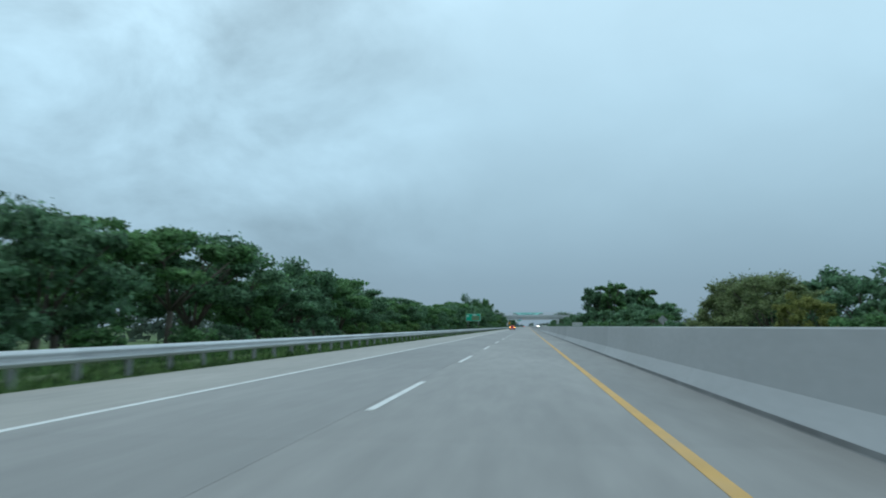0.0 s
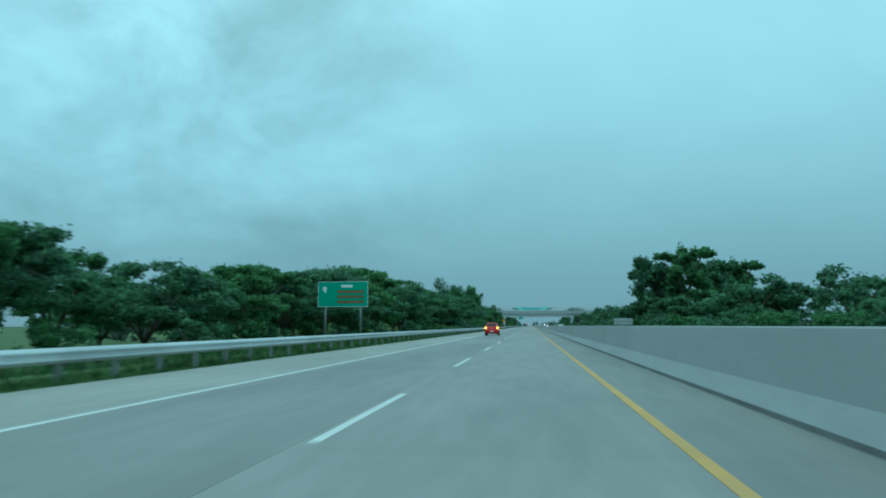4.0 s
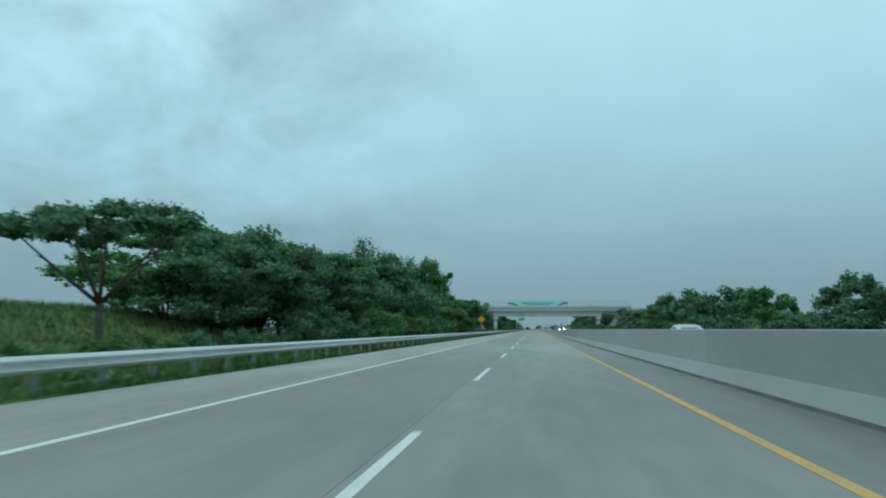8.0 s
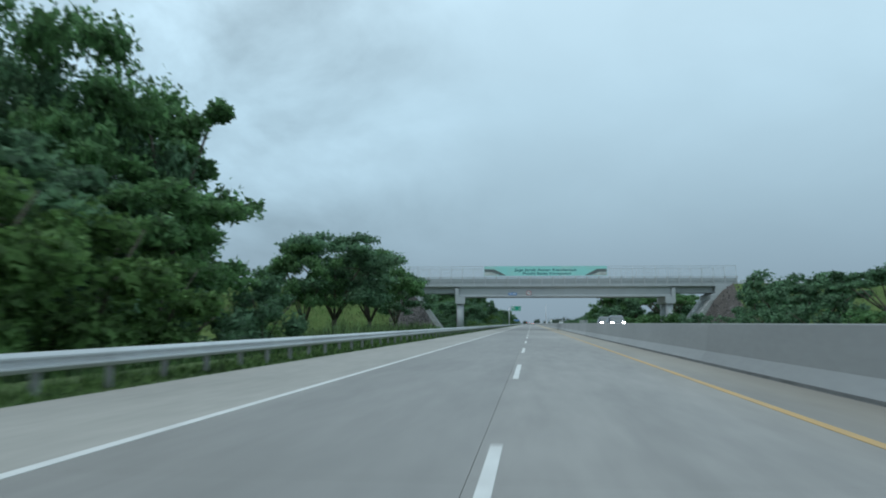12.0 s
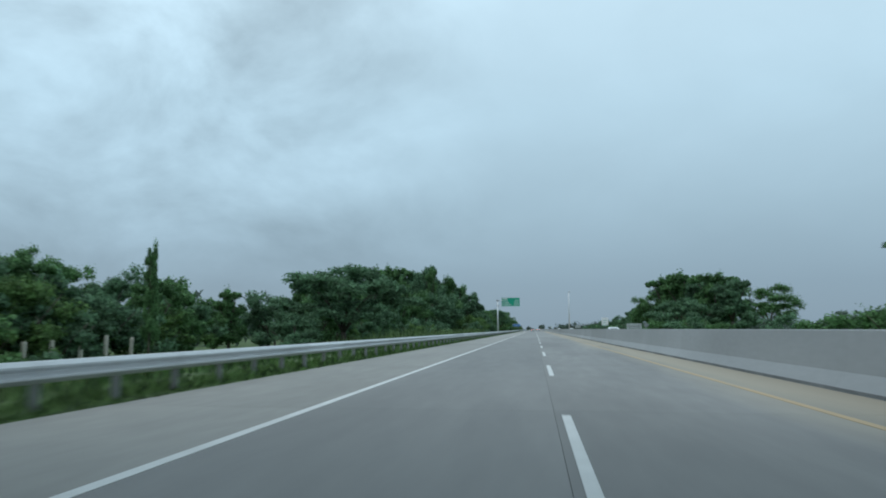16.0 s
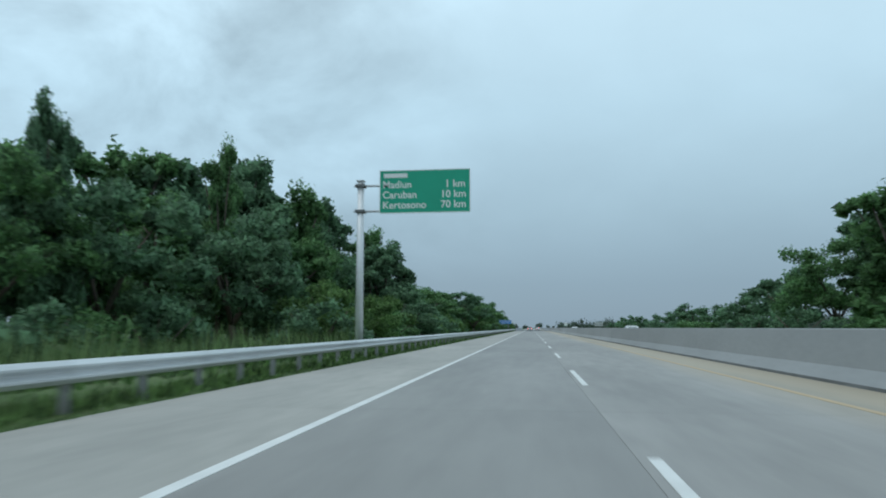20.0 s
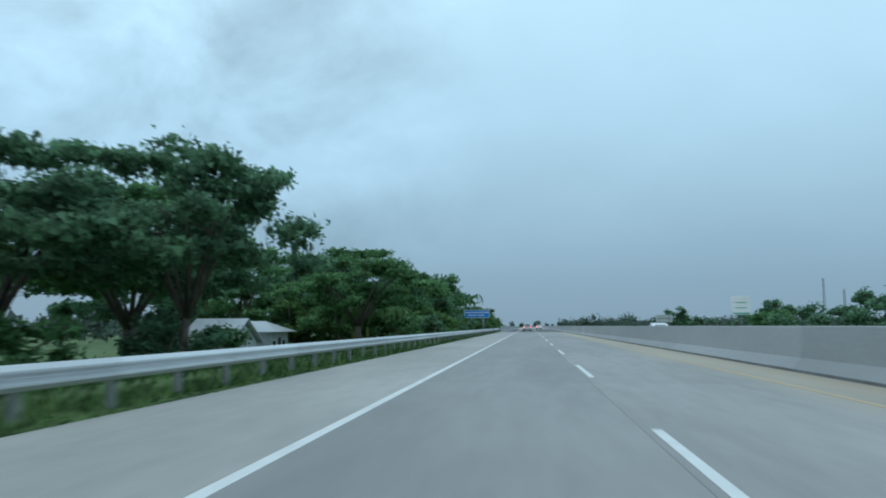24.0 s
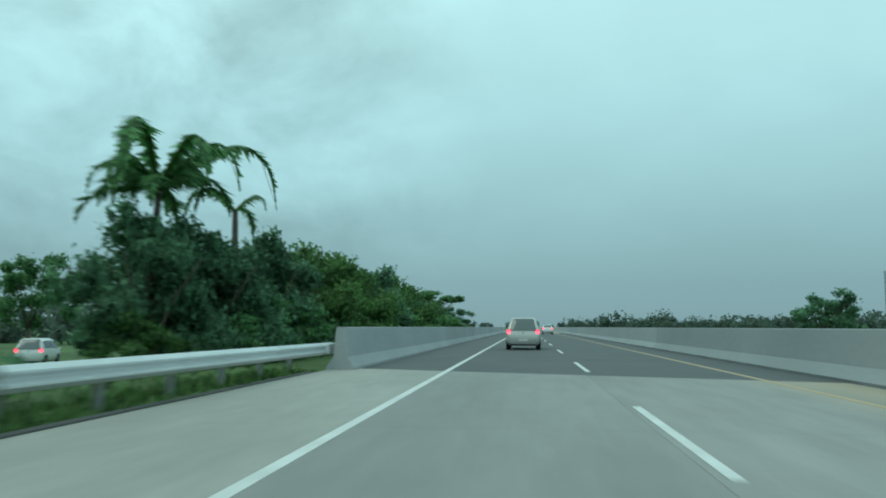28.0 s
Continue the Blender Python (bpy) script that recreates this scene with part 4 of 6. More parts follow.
def build_mast():
    """A slim pole that rises from the median."""
    e = thing("median_pole", "tall thin grey steel pole standing in the median barrier", "pole", (5.52, 650.8, 0))
    bm = bmesh.new()
    add_tube(bm, [(0, 0, 1.12), (0, 0, 4.5), (0, 0, 7.4)], [0.11, 0.095, 0.08], 12)
    part("shaft", bm, M_GALV, e, smooth=True)
    part("base_plate", boxed(-0.09, 0.09, -0.14, 0.14, 1.125, 1.15, 0.005), M_POST, e)
    bm = bmesh.new()
    add_tube(bm, [(0, 0, 7.38), (0.10, 0, 7.62), (0.30, 0, 7.70)], [0.08, 0.07, 0.05], 10)
    part("bent_tip", bm, M_GALV, e, smooth=True)
    for x, y, h in ((258, 1421, 44), (262, 1390, 33)):
        t = thing("radio_mast", "distant slender grey lattice radio mast", "mast", (x, y, -1.4), "radio masts")
        for a in range(3):
            c, sn = math.cos(a * 2.094), math.sin(a * 2.094)
            part("leg", add_tube(bmesh.new(), [(1.6 * c, 1.6 * sn, 0), (0.7 * c, 0.7 * sn, h)], [0.16, 0.12], 6), M_POST, t)
        bm = bmesh.new()
        for k in range(int(h / 2)):
            r0, r1 = 1.6 - 0.9 * (2 * k / h), 1.6 - 0.9 * (2 * k + 2) / h
            for a in range(3):
                p = (r0 * math.cos(a * 2.094), r0 * math.sin(a * 2.094), 2 * k)
                q = (r1 * math.cos((a + 1) * 2.094), r1 * math.sin((a + 1) * 2.094), 2 * k + 2)
                add_tube(bm, [p, q], [0.07, 0.07], 4)
        tagged(part("bracing", bm, M_POST, t), kind="stuff")


build_mast()


# ---- trees ----
def clump_leaves(rng, centre, radii, n, size, flat, aspect=0.5):
    d = rng.normal(size=(n, 3))
    d /= np.linalg.norm(d, axis=1, keepdims=True)
    r = rng.uniform(0.35, 1.08, (n, 1)) ** 0.6
    lift = d / np.array(radii)
    lift /= np.linalg.norm(lift, axis=1, keepdims=True)
    return leaf_quads(rng, np.array(centre) + d * r * np.array(radii), lift, size, flat, aspect)


def make_tree(name, label, seed, height, spread, form, leaf_mat, clumps=44, leaves=62, leaf=0.36):
    """A prototype tree at the origin: trunk with limbs, and a crown of leaf clumps with gaps."""
    rng = np.random.default_rng(seed)
    e = thing(name, label, "tree")
    bm = bmesh.new()
    fork = height * {"round": 0.26, "umbrella": 0.42, "dome": 0.24, "tall": 0.30, "shrub": 0.10, "thicket": 0.06, "plume": 0.08}[form]
    lean = rng.uniform(-0.25, 0.25, 2)
    base_r = 0.020 * height + 0.05
    top = np.array((lean[0], lean[1], fork))
    add_tube(bm, [(0, 0, -0.5), (lean[0] * 0.3, lean[1] * 0.3, fork * 0.5), tuple(top)], [base_r * 1.25, base_r, base_r * 0.85], 8)
    tips = []
    limbs = {"umbrella": 7, "dome": 8, "shrub": 4, "thicket": 9}.get(form, 6)
    for k in range(limbs):
        a = 2 * math.pi * k / limbs + rng.uniform(-0.35, 0.35)
        if form == "umbrella":
            out, up = spread * rng.uniform(0.55, 0.85), height * rng.uniform(0.78, 0.9)
        elif form == "dome":
            out, up = spread * rng.uniform(0.4, 0.62), height * rng.uniform(0.58, 0.8)
        elif form == "tall":
            out, up = spread * rng.uniform(0.3, 0.6), height * rng.uniform(0.6, 0.92)
        else:
            out, up = spread * rng.uniform(0.4, 0.7), height * rng.uniform(0.5, 0.85)
        tip = np.array((out * math.cos(a), out * math.sin(a), up))
        mid = top + (tip - top) * 0.5 + np.array((0, 0, 0.06 * height)) * (1 if form != "umbrella" else -0.3)
        add_tube(bm, [tuple(top - np.array((0, 0, 0.15))), tuple(mid), tuple(tip)], [base_r * 0.55, base_r * 0.36, base_r * 0.12], 6)
        tips.append((mid, tip))
        for _ in range(0 if form in ("shrub", "tall", "thicket") else 2):
            tw = mid + (tip - mid) * rng.uniform(0.1, 0.7)
            off = np.clip(rng.normal(size=3), -1.2, 1.2) * 0.10 * spread
            off[2] = abs(off[2])
            add_tube(bm, [tuple(tw), tuple(tw + off * 1.4)], [base_r * 0.2, base_r * 0.06], 5)
    part("trunk", bm, M_BARK, e, smooth=True)
    quads = []
    boughs = {"round": 11, "umbrella": 12, "dome": 30, "tall": 19, "shrub": 8, "thicket": 26, "plume": 9}[form]
    centres = []
    for k in range(boughs):
        # boughs wind up the crown, so that each side and height has some
        a, h = 2.4 * k + rng.uniform(-0.4, 0.4), (k + rng.uniform(0.2, 0.8)) / boughs
        u = math.sqrt(rng.uniform(0.25, 1.0))
        if form == "umbrella":
            u = math.sqrt(h)
            z, w, rad = 0.95 - 0.17 * u * u + rng.uniform(-0.07, 0.03), 0.92, (0.30, 0.30, 0.05)
        elif form == "dome":
            # flat layers that droop to the rim, with lower ones under them
            u = math.sqrt(h)
            z, w, rad = (0.94 - 0.42 * u ** 2.4 if k % 3 else 0.66 - 0.22 * u) + rng.uniform(-0.07, 0.03), 0.92 if k % 3 else 0.68, (0.30, 0.30, 0.055)
        elif form == "round":
            z, w, rad = 0.30 + 0.62 * h, math.sin(math.pi * (0.26 + 0.62 * h)) ** 0.7 * 0.76, (0.40, 0.40, 0.14)
        elif form == "tall":
            z, w, rad = 0.20 + 0.70 * h, (1.0 - 0.78 * h) * 0.74, (0.42 - 0.12 * h, 0.42 - 0.12 * h, 0.11)
        elif form == "thicket":
            # a closed dome of arching culms, full down to the ground
            u = rng.uniform(0.75, 1.0)
            z, w, rad = 0.08 + 0.82 * h, math.sqrt(max(0.02, 1 - h ** 2.2)) * 0.84, (0.26, 0.26, 0.15)
        elif form == "plume":
            z, w, rad = 0.12 + 0.78 * h, 0.45 + 0.5 * math.sin(math.pi * (0.1 + 0.75 * h)), (0.30, 0.30, 0.18)
        else:
            z, w, rad = 0.16 + 0.72 * h, math.sqrt(max(0.08, 1 - h * h)) * 0.8, (0.40, 0.40, 0.18)
        centres.append((np.array((spread * u * w * math.cos(a), spread * u * w * math.sin(a), height * z)), np.array((rad[0] * spread, rad[1] * spread, rad[2] * height)) * rng.uniform(0.8, 1.2)))
    if form != "shrub":
        centres += [(tip, np.array((0.22 * spread, 0.22 * spread, 0.06 * height))) for _, tip in tips]
    for k in range(clumps):
        c, rad = centres[k % len(centres)]
        d = rng.normal(size=3)
        d *= rng.uniform(0.2, 0.95) / np.linalg.norm(d)
        d[2] = abs(d[2]) * 1.1 - 0.35 if form not in ("umbrella", "dome") else d[2]
        p = c + d * rad
        size = rad * rng.uniform(0.38, 0.62) + np.array((0.06, 0.06, 0.12))
        flat, aspect = (0.55 if form in ("umbrella", "dome") else 0.2), (0.30 if form in ("plume", "thicket") else 0.55)
        quads.append(clump_leaves(rng, p, size * 0.55, int(leaves * 0.26), leaf * 1.05, flat, aspect))
        quads.append(clump_leaves(rng, p, size, int(leaves * 0.96), leaf * 0.60, flat, aspect))
        # loose sprays that break the outline
        quads.append(clump_leaves(rng, p + np.array((0, 0, size[2] * 0.4)), size * 1.12, max(4, leaves // 8), leaf * 0.5, 0.2, 0.4))
    me = leaf_mesh("crown", quads, leaf_mat)
    crown = new("crown", me)
    crown.parent = e
    return e


PROTOS = {
    "round_a": (make_tree("broadleaf_tree", "dark green broadleaf tree with a rounded uneven crown", 11, 8.0, 4.2, "round", M_LEAF, 52, 100, 0.27), 8.0),
    "round_b": (make_tree("broadleaf_tree", "dense dark broadleaf tree standing in the roadside row", 12, 8.0, 4.8, "round", M_LEAF, 56, 100, 0.27), 8.0),
    "round_c": (make_tree("broadleaf_tree", "green broadleaf tree with fresh foliage by the road", 13, 8.0, 4.0, "round", M_LEAF_MID, 50, 100, 0.27), 8.0),
    "umbrella_a": (make_tree("rain_tree", "wide flat-topped rain tree with forked trunk", 21, 8.0, 6.0, "umbrella", M_LEAF, 66, 80, 0.27), 8.0),
    "umbrella_b": (make_tree("rain_tree", "layered flat-crowned rain tree with open branches", 22, 8.0, 5.2, "umbrella", M_LEAF_MID, 54, 80, 0.27), 8.0),
    "dome_a": (make_tree("rain_tree", "dark rain tree with a broad drooping layered crown", 23, 8.0, 6.0, "dome", M_LEAF, 116, 74, 0.25), 8.0),
    "dome_b": (make_tree("rain_tree", "green rain tree with a domed layered crown", 24, 8.0, 5.6, "dome", M_LEAF_MID, 116, 74, 0.25), 8.0),
    "tall_a": (make_tree("tall_tree", "tall dark tree with a full towering crown", 31, 16.0, 5.6, "tall", M_LEAF, 96, 108, 0.36), 16.0),
    "tall_b": (make_tree("tall_tree", "tall green tree with ragged rising crown", 32, 16.0, 5.0, "tall", M_LEAF_MID, 90, 108, 0.36), 16.0),
    "grand_a": (make_tree("broadleaf_tree", "large dark broadleaf tree with a deep lumpy crown", 16, 13.0, 6.2, "round", M_LEAF, 96, 92, 0.30), 13.0),
    "grand_b": (make_tree("broadleaf_tree", "large green broadleaf tree with a broad uneven crown", 17, 13.0, 6.6, "round", M_LEAF_MID, 96, 92, 0.30), 13.0),
    "round_a_far": (make_tree("broadleaf_tree", "dark green broadleaf tree with a broad crown", 14, 8.0, 4.4, "round", M_LEAF, 44, 56, 0.40), 8.0),
    "round_b_far": (make_tree("broadleaf_tree", "dark broadleaf tree in a dense stand", 15, 8.0, 4.8, "round", M_LEAF, 48, 56, 0.40), 8.0),
    "tall_a_far": (make_tree("tall_tree", "tall dark tree rising from a grove", 33, 16.0, 5.4, "tall", M_LEAF, 84, 62, 0.54), 16.0),
    "tall_b_far": (make_tree("tall_tree", "tall green tree with lumpy crown in a grove", 34, 16.0, 5.2, "tall", M_LEAF_MID, 80, 62, 0.54), 16.0),
    "bush_a": (make_tree("shrub", "tall dense dark bush at the edge of the trees", 45, 5.2, 3.4, "shrub", M_LEAF, 52, 84, 0.22), 5.2),
    "bush_c": (make_tree("shrub", "tall fresh green bush at the edge of the trees", 44, 5.2, 3.4, "shrub", M_LEAF_BRIGHT, 52, 84, 0.22), 5.2),
    "shrub_a": (make_tree("shrub", "dense dark green shrub on the road bank", 41, 3.2, 2.3, "shrub", M_LEAF, 22, 48, 0.22), 3.2),
    "shrub_b": (make_tree("shrub", "leafy green shrub below the trees", 42, 3.2, 2.6, "shrub", M_LEAF_MID, 24, 48, 0.22), 3.2),
    "shrub_c": (make_tree("shrub", "fresh yellowish green shrub behind the rail", 43, 3.2, 2.6, "shrub", M_LEAF_BRIGHT, 24, 48, 0.22), 3.2),
    "bamboo": (make_tree("bamboo_clump", "rounded feathery olive green bamboo clump", 51, 8.0, 5.4, "thicket", M_BAMBOO, 130, 120, 0.25), 8.0),
    "yellow": (make_tree("bamboo_clump", "small yellowish green feathery bamboo clump", 53, 5.0, 3.4, "thicket", M_LEAF_PALE, 70, 110, 0.22), 5.0),
    "plume": (make_tree("bamboo_clump", "dark feathery bamboo thicket by the road", 52, 8.0, 3.6, "plume", M_LEAF, 64, 100, 0.36), 8.0),
}
USED = set()
TREE_RNG = np.random.default_rng(77)


def plant(kind, x, y, height, wide=1.0, group="roadside trees"):
    """Sets a tree of that kind and height on the ground; the first of a kind is the prototype itself."""
    if abs(x) > 27.5 and kind + "_far" in PROTOS:
        kind += "_far"
    if height > 3.7 and kind[:5] == "shrub":
        kind = "bush_c" if kind == "shrub_c" else "bush_a"
    if height > 10.4 and kind[:5] == "round":
        kind = "grand_a" if kind[:7] == "round_a" else "grand_b"
    proto, h0 = PROTOS[kind]
    z = ground_height(x) - 0.05
    k = (height - z) / h0
    m = pose(x, y, z, 0, 0, float(np.random.default_rng(int(abs(x) * 10 + y * 10 + 400)).uniform(0, 360))) @ Matrix.Diagonal((k * wide, k * wide, k, 1))
    if kind not in USED:
        USED.add(kind)
        proto.matrix_basis = m
        proto["group"] = group
        return proto
    proto.scale, keep = (1, 1, 1), proto.matrix_basis.copy()
    c = copy_thing(proto, m)
    proto.matrix_basis = keep
    c["group"] = group
    return c


# along the road: distance, offset and height of the roadside row
ROW_A = ((-16, -22, 7.6), (30, -22, 6.7), (38, -22, 8.0), (52, -22, 8.4), (58, -22, 6.8), (64, -22, 6.6), (70, -22, 7.8), (78, -22, 8.0), (90, -22, 7.1), (97, -22, 6.9), (103, -22, 5.6), (108, -22, 4.8), (116, -22, 5.5), (126, -22, 6.6), (135, -22, 6.6), (141, -22, 6.5), (151, -22, 6.6), (162, -22, 5.8), (176, -22, 5.2), (190, -22, 6.0), (208, -22, 7.2), (219, -22, 8.3), (228, -22, 8.6), (236, -22, 8.3),
         (245, -22, 8.0), (254, -22, 9.0), (264, -22, 9.6), (272, -22, 9.6), (277, -23, 8.6))
ROW_B = ((321, -23, 8.6), (328, -24, 10.8), (338, -24, 11.8), (346, -24, 10.2), (354, -24, 10.4), (362, -24, 11.4), (372, -24, 11.0), (382, -24, 11.2), (392, -24, 11.2), (400, -23, 10.0), (410, -22, 9.4), (420, -22, 9.4), (431, -22, 9.6))
ROW_D = ((540, -35, 5.2), (560, -35, 5.4), (572, -34, 5.6), (580, -32, 5.4), (590, -28, 4.8), (597, -25, 4.6), (603, -24, 4.4), (609, -23, 3.9), (624, -24, 3.9), (632, -25, 5.0), (642, -28, 6.6), (652, -29, 9.0), (664, -29, 10.2), (676, -28, 10.2), (684, -26, 10.0),
         (694, -25, 10.4), (707, -24, 11.0), (716, -23, 9.4), (727, -20, 9.6), (737, -20, 8.4), (748, -20, 7.0))
ROW_F = ((764, -20, 8.2), (778, -23, 8.8), (789, -22, 9.8), (800, -21, 8.6))
ROW_E = ((836, -16.5, 6.2), (841, -16.5, 6.6), (844, -16, 8.6), (847, -16, 8.8), (852, -16, 8.2), (858, -16.5, 8.3), (866, -17, 8.6), (872, -17, 8.2), (877, -16.5, 8.4), (882, -17, 6.0))


def plant_row(row, kinds, step, jitter=1.6, back=True):
    rng = np.random.default_rng(int(row[0][0]) + 900)
    ys, xs, hs = (np.array([r[i] for r in row], float) for i in range(3))
    y, i = ys[0], 0
    while y <= ys[-1]:
        h = float(np.interp(y, ys, hs))
        x = float(np.interp(y, ys, xs)) + rng.uniform(-jitter, jitter)
        plant(kinds[i % len(kinds)], x, y, h * rng.uniform(0.9, 1.08))
        if back and i % 3 == 1:
            plant(kinds[(i + 1) % len(kinds)], x - rng.uniform(7, 11), y + rng.uniform(-2, 2), h * rng.uniform(0.9, 1.05), 1.1)
        y += step * (h ** 0.5) * rng.uniform(0.85, 1.15)
        i += 1


plant_row(ROW_A, ("dome_a", "round_b", "dome_b", "umbrella_b", "dome_a", "round_c"), 2.4)
plant_row(ROW_B, ("dome_a", "round_b", "dome_b", "round_a"), 1.9)
plant_row(ROW_D, ("round_a", "tall_b", "round_b", "tall_a", "round_c"), 2.0)
plant_row(ROW_F, ("dome_b", "umbrella_b", "dome_a"), 3.6, back=False)
plant_row(ROW_E, ("round_c", "round_b", "round_c", "round_a"), 1.9, 0.8)
# groves and single trees that stand out
for kind, x, y, h, w in (
        ("round_c", -23.5, 287.5, 9.2, 1.0), ("umbrella_a", -23.5, 305.5, 8.7, 0.88), ("dome_a", -17, 460, 9.9, 0.85), ("dome_b", -18.5, 456, 8.2, 0.55), ("dome_b", -16.2, 470, 9.0, 0.8), ("dome_a", -16, 483, 7.9, 0.75),
        ("grand_a", -30.8, 412, 19.2, 0.72), ("grand_b", -24.3, 431, 18.2, 0.68), ("grand_a", -27.6, 433, 17.2, 0.62), ("round_a", -24.0, 433.5, 15.6, 0.66), ("tall_b", -25.0, 392, 15.0, 0.95), ("tall_b", -21.8, 439, 16.4, 1.0), ("tall_a", -35, 428, 15.5, 1.0), ("round_b", -21, 428, 8.5, 1.0), ("bush_c", -14.5, 420, 5.2, 1.0), ("bush_c", -14.5, 414.5, 5.6, 1.0), ("bush_c", -15, 425.5, 4.2, 1.0),
        ("tall_b", -26, 651, 8.2, 0.5), ("tall_a", -27, 659, 9.8, 0.45), ("tall_b", -26, 662.5, 11.6, 0.5), ("tall_a", -26, 679, 13.4, 0.5), ("tall_b", -26, 700, 17.0, 0.45), ("tall_a", -43, 692, 17.5, 1.0), ("tall_b", -36.5, 703, 17.4, 1.0), ("tall_a", -29.5, 711, 18.6, 1.0), ("tall_b", -23.4, 712, 15.4, 1.0), ("tall_a", -18.6, 729, 11.9, 1.2),
        ("tall_a", -47, 686, 14.5, 1.0), ("tall_b", -40, 697, 16.4, 1.0), ("tall_a", -33, 706, 16.6, 1.1), ("tall_b", -52, 680, 12.5, 1.0), ("tall_a", -27, 708, 15.6, 1.0), ("tall_b", -33, 722, 16.5, 1.1), ("tall_a", -40, 716, 17, 1.1), ("tall_b", -22.5, 737, 14.6, 1.0), ("tall_a", -24.5, 722, 15.4, 1.0),
        ("tall_b", -27.5, 573, 7.6, 0.30), ("round_c", -66, 617, 11.2, 1.0), ("round_b", -63, 606, 11.4, 0.75), ("round_a", -64, 634, 11.0, 0.8), ("round_b", -74, 613, 11.4, 0.8), ("bush_c", -31.5, 565, 4.2, 1.2), ("bush_a", -32, 574, 4.0, 1.2), ("dome_a", -20, 597.5, 8.2, 1.12), ("bush_a", -23, 590, 2.9, 1.5),
        ("dome_a", -15.0, 788, 8.8, 0.76), ("dome_b", -14.9, 817, 7.6, 1.15), ("round_b", -28, 806, 9.5, 1.1), ("dome_a", -22.5, 835, 9.2, 0.75), ("tall_b", -18.2, 848, 10.2, 0.7), ("dome_b", -28, 840, 9.8, 0.8), ("round_c", -30, 829, 7.6, 1.1), ("round_c", -19, 826, 5.8, 1.0), ("round_a", -25, 832, 7.4, 1.1), ("round_c", -35, 832, 7.4, 1.1), ("round_c", -22, 834, 7.2, 1.0), ("round_a", -19, 840, 7.6, 1.0), ("round_c", -27, 846, 8, 1.0), ("bush_c", -18, 829, 4.0, 1.3), ("shrub_b", -20.5, 833, 4.6, 1.3), ("shrub_c", -15, 831, 3.4, 1.2), ("bush_c", -24, 829, 4.0, 1.4),
        ("round_c", -16.2, 873, 9.3, 1.1), ("round_b", -16, 875.5, 8.6, 1.05), ("round_c", -43, 931, 7.4, 0.8), ("bush_a", -12.9, 895.8, 4.9, 0.75), ("bush_a", -12.4, 899, 4.8, 0.9), ("bush_a", -11.6, 902.8, 4.9, 0.9), ("bush_c", -11.6, 907, 4.9, 1.0), ("bush_c", -11.6, 912.5, 5.0, 1.0), ("bush_a", -11.4, 920, 5.0, 1.0), ("bush_c", -11.4, 927, 4.9, 1.1), ("bush_a", -11.5, 936, 4.2, 1.1), ("bush_a", -14.2, 899.5, 4.8, 1.0), ("shrub_c", -12.3, 894.5, 1.6, 1.0), ("round_a", -15, 902.5, 4.8, 0.9), ("bush_a", -13.6, 904, 4.5, 1.1), ("round_b", -14.4, 909.5, 5.2, 0.9), ("round_a", -13.4, 915, 4.9, 1.0), ("round_b", -13.2, 921, 4.9, 1.0),
        ("round_a", -13.2, 929, 4.9, 1.0), ("round_b", -13.6, 938, 4.6, 1.1), ("round_a", -15.5, 949, 4.6, 1.1), ("bush_a", -17, 960, 3.8, 1.2), ("umbrella_b", -20, 1010, 8.0, 1.2), ("round_b", -22, 1040, 6.5, 1.3), ("round_a", -22, 1075, 6.5, 1.4)):
    plant(kind, x, y, h, w)
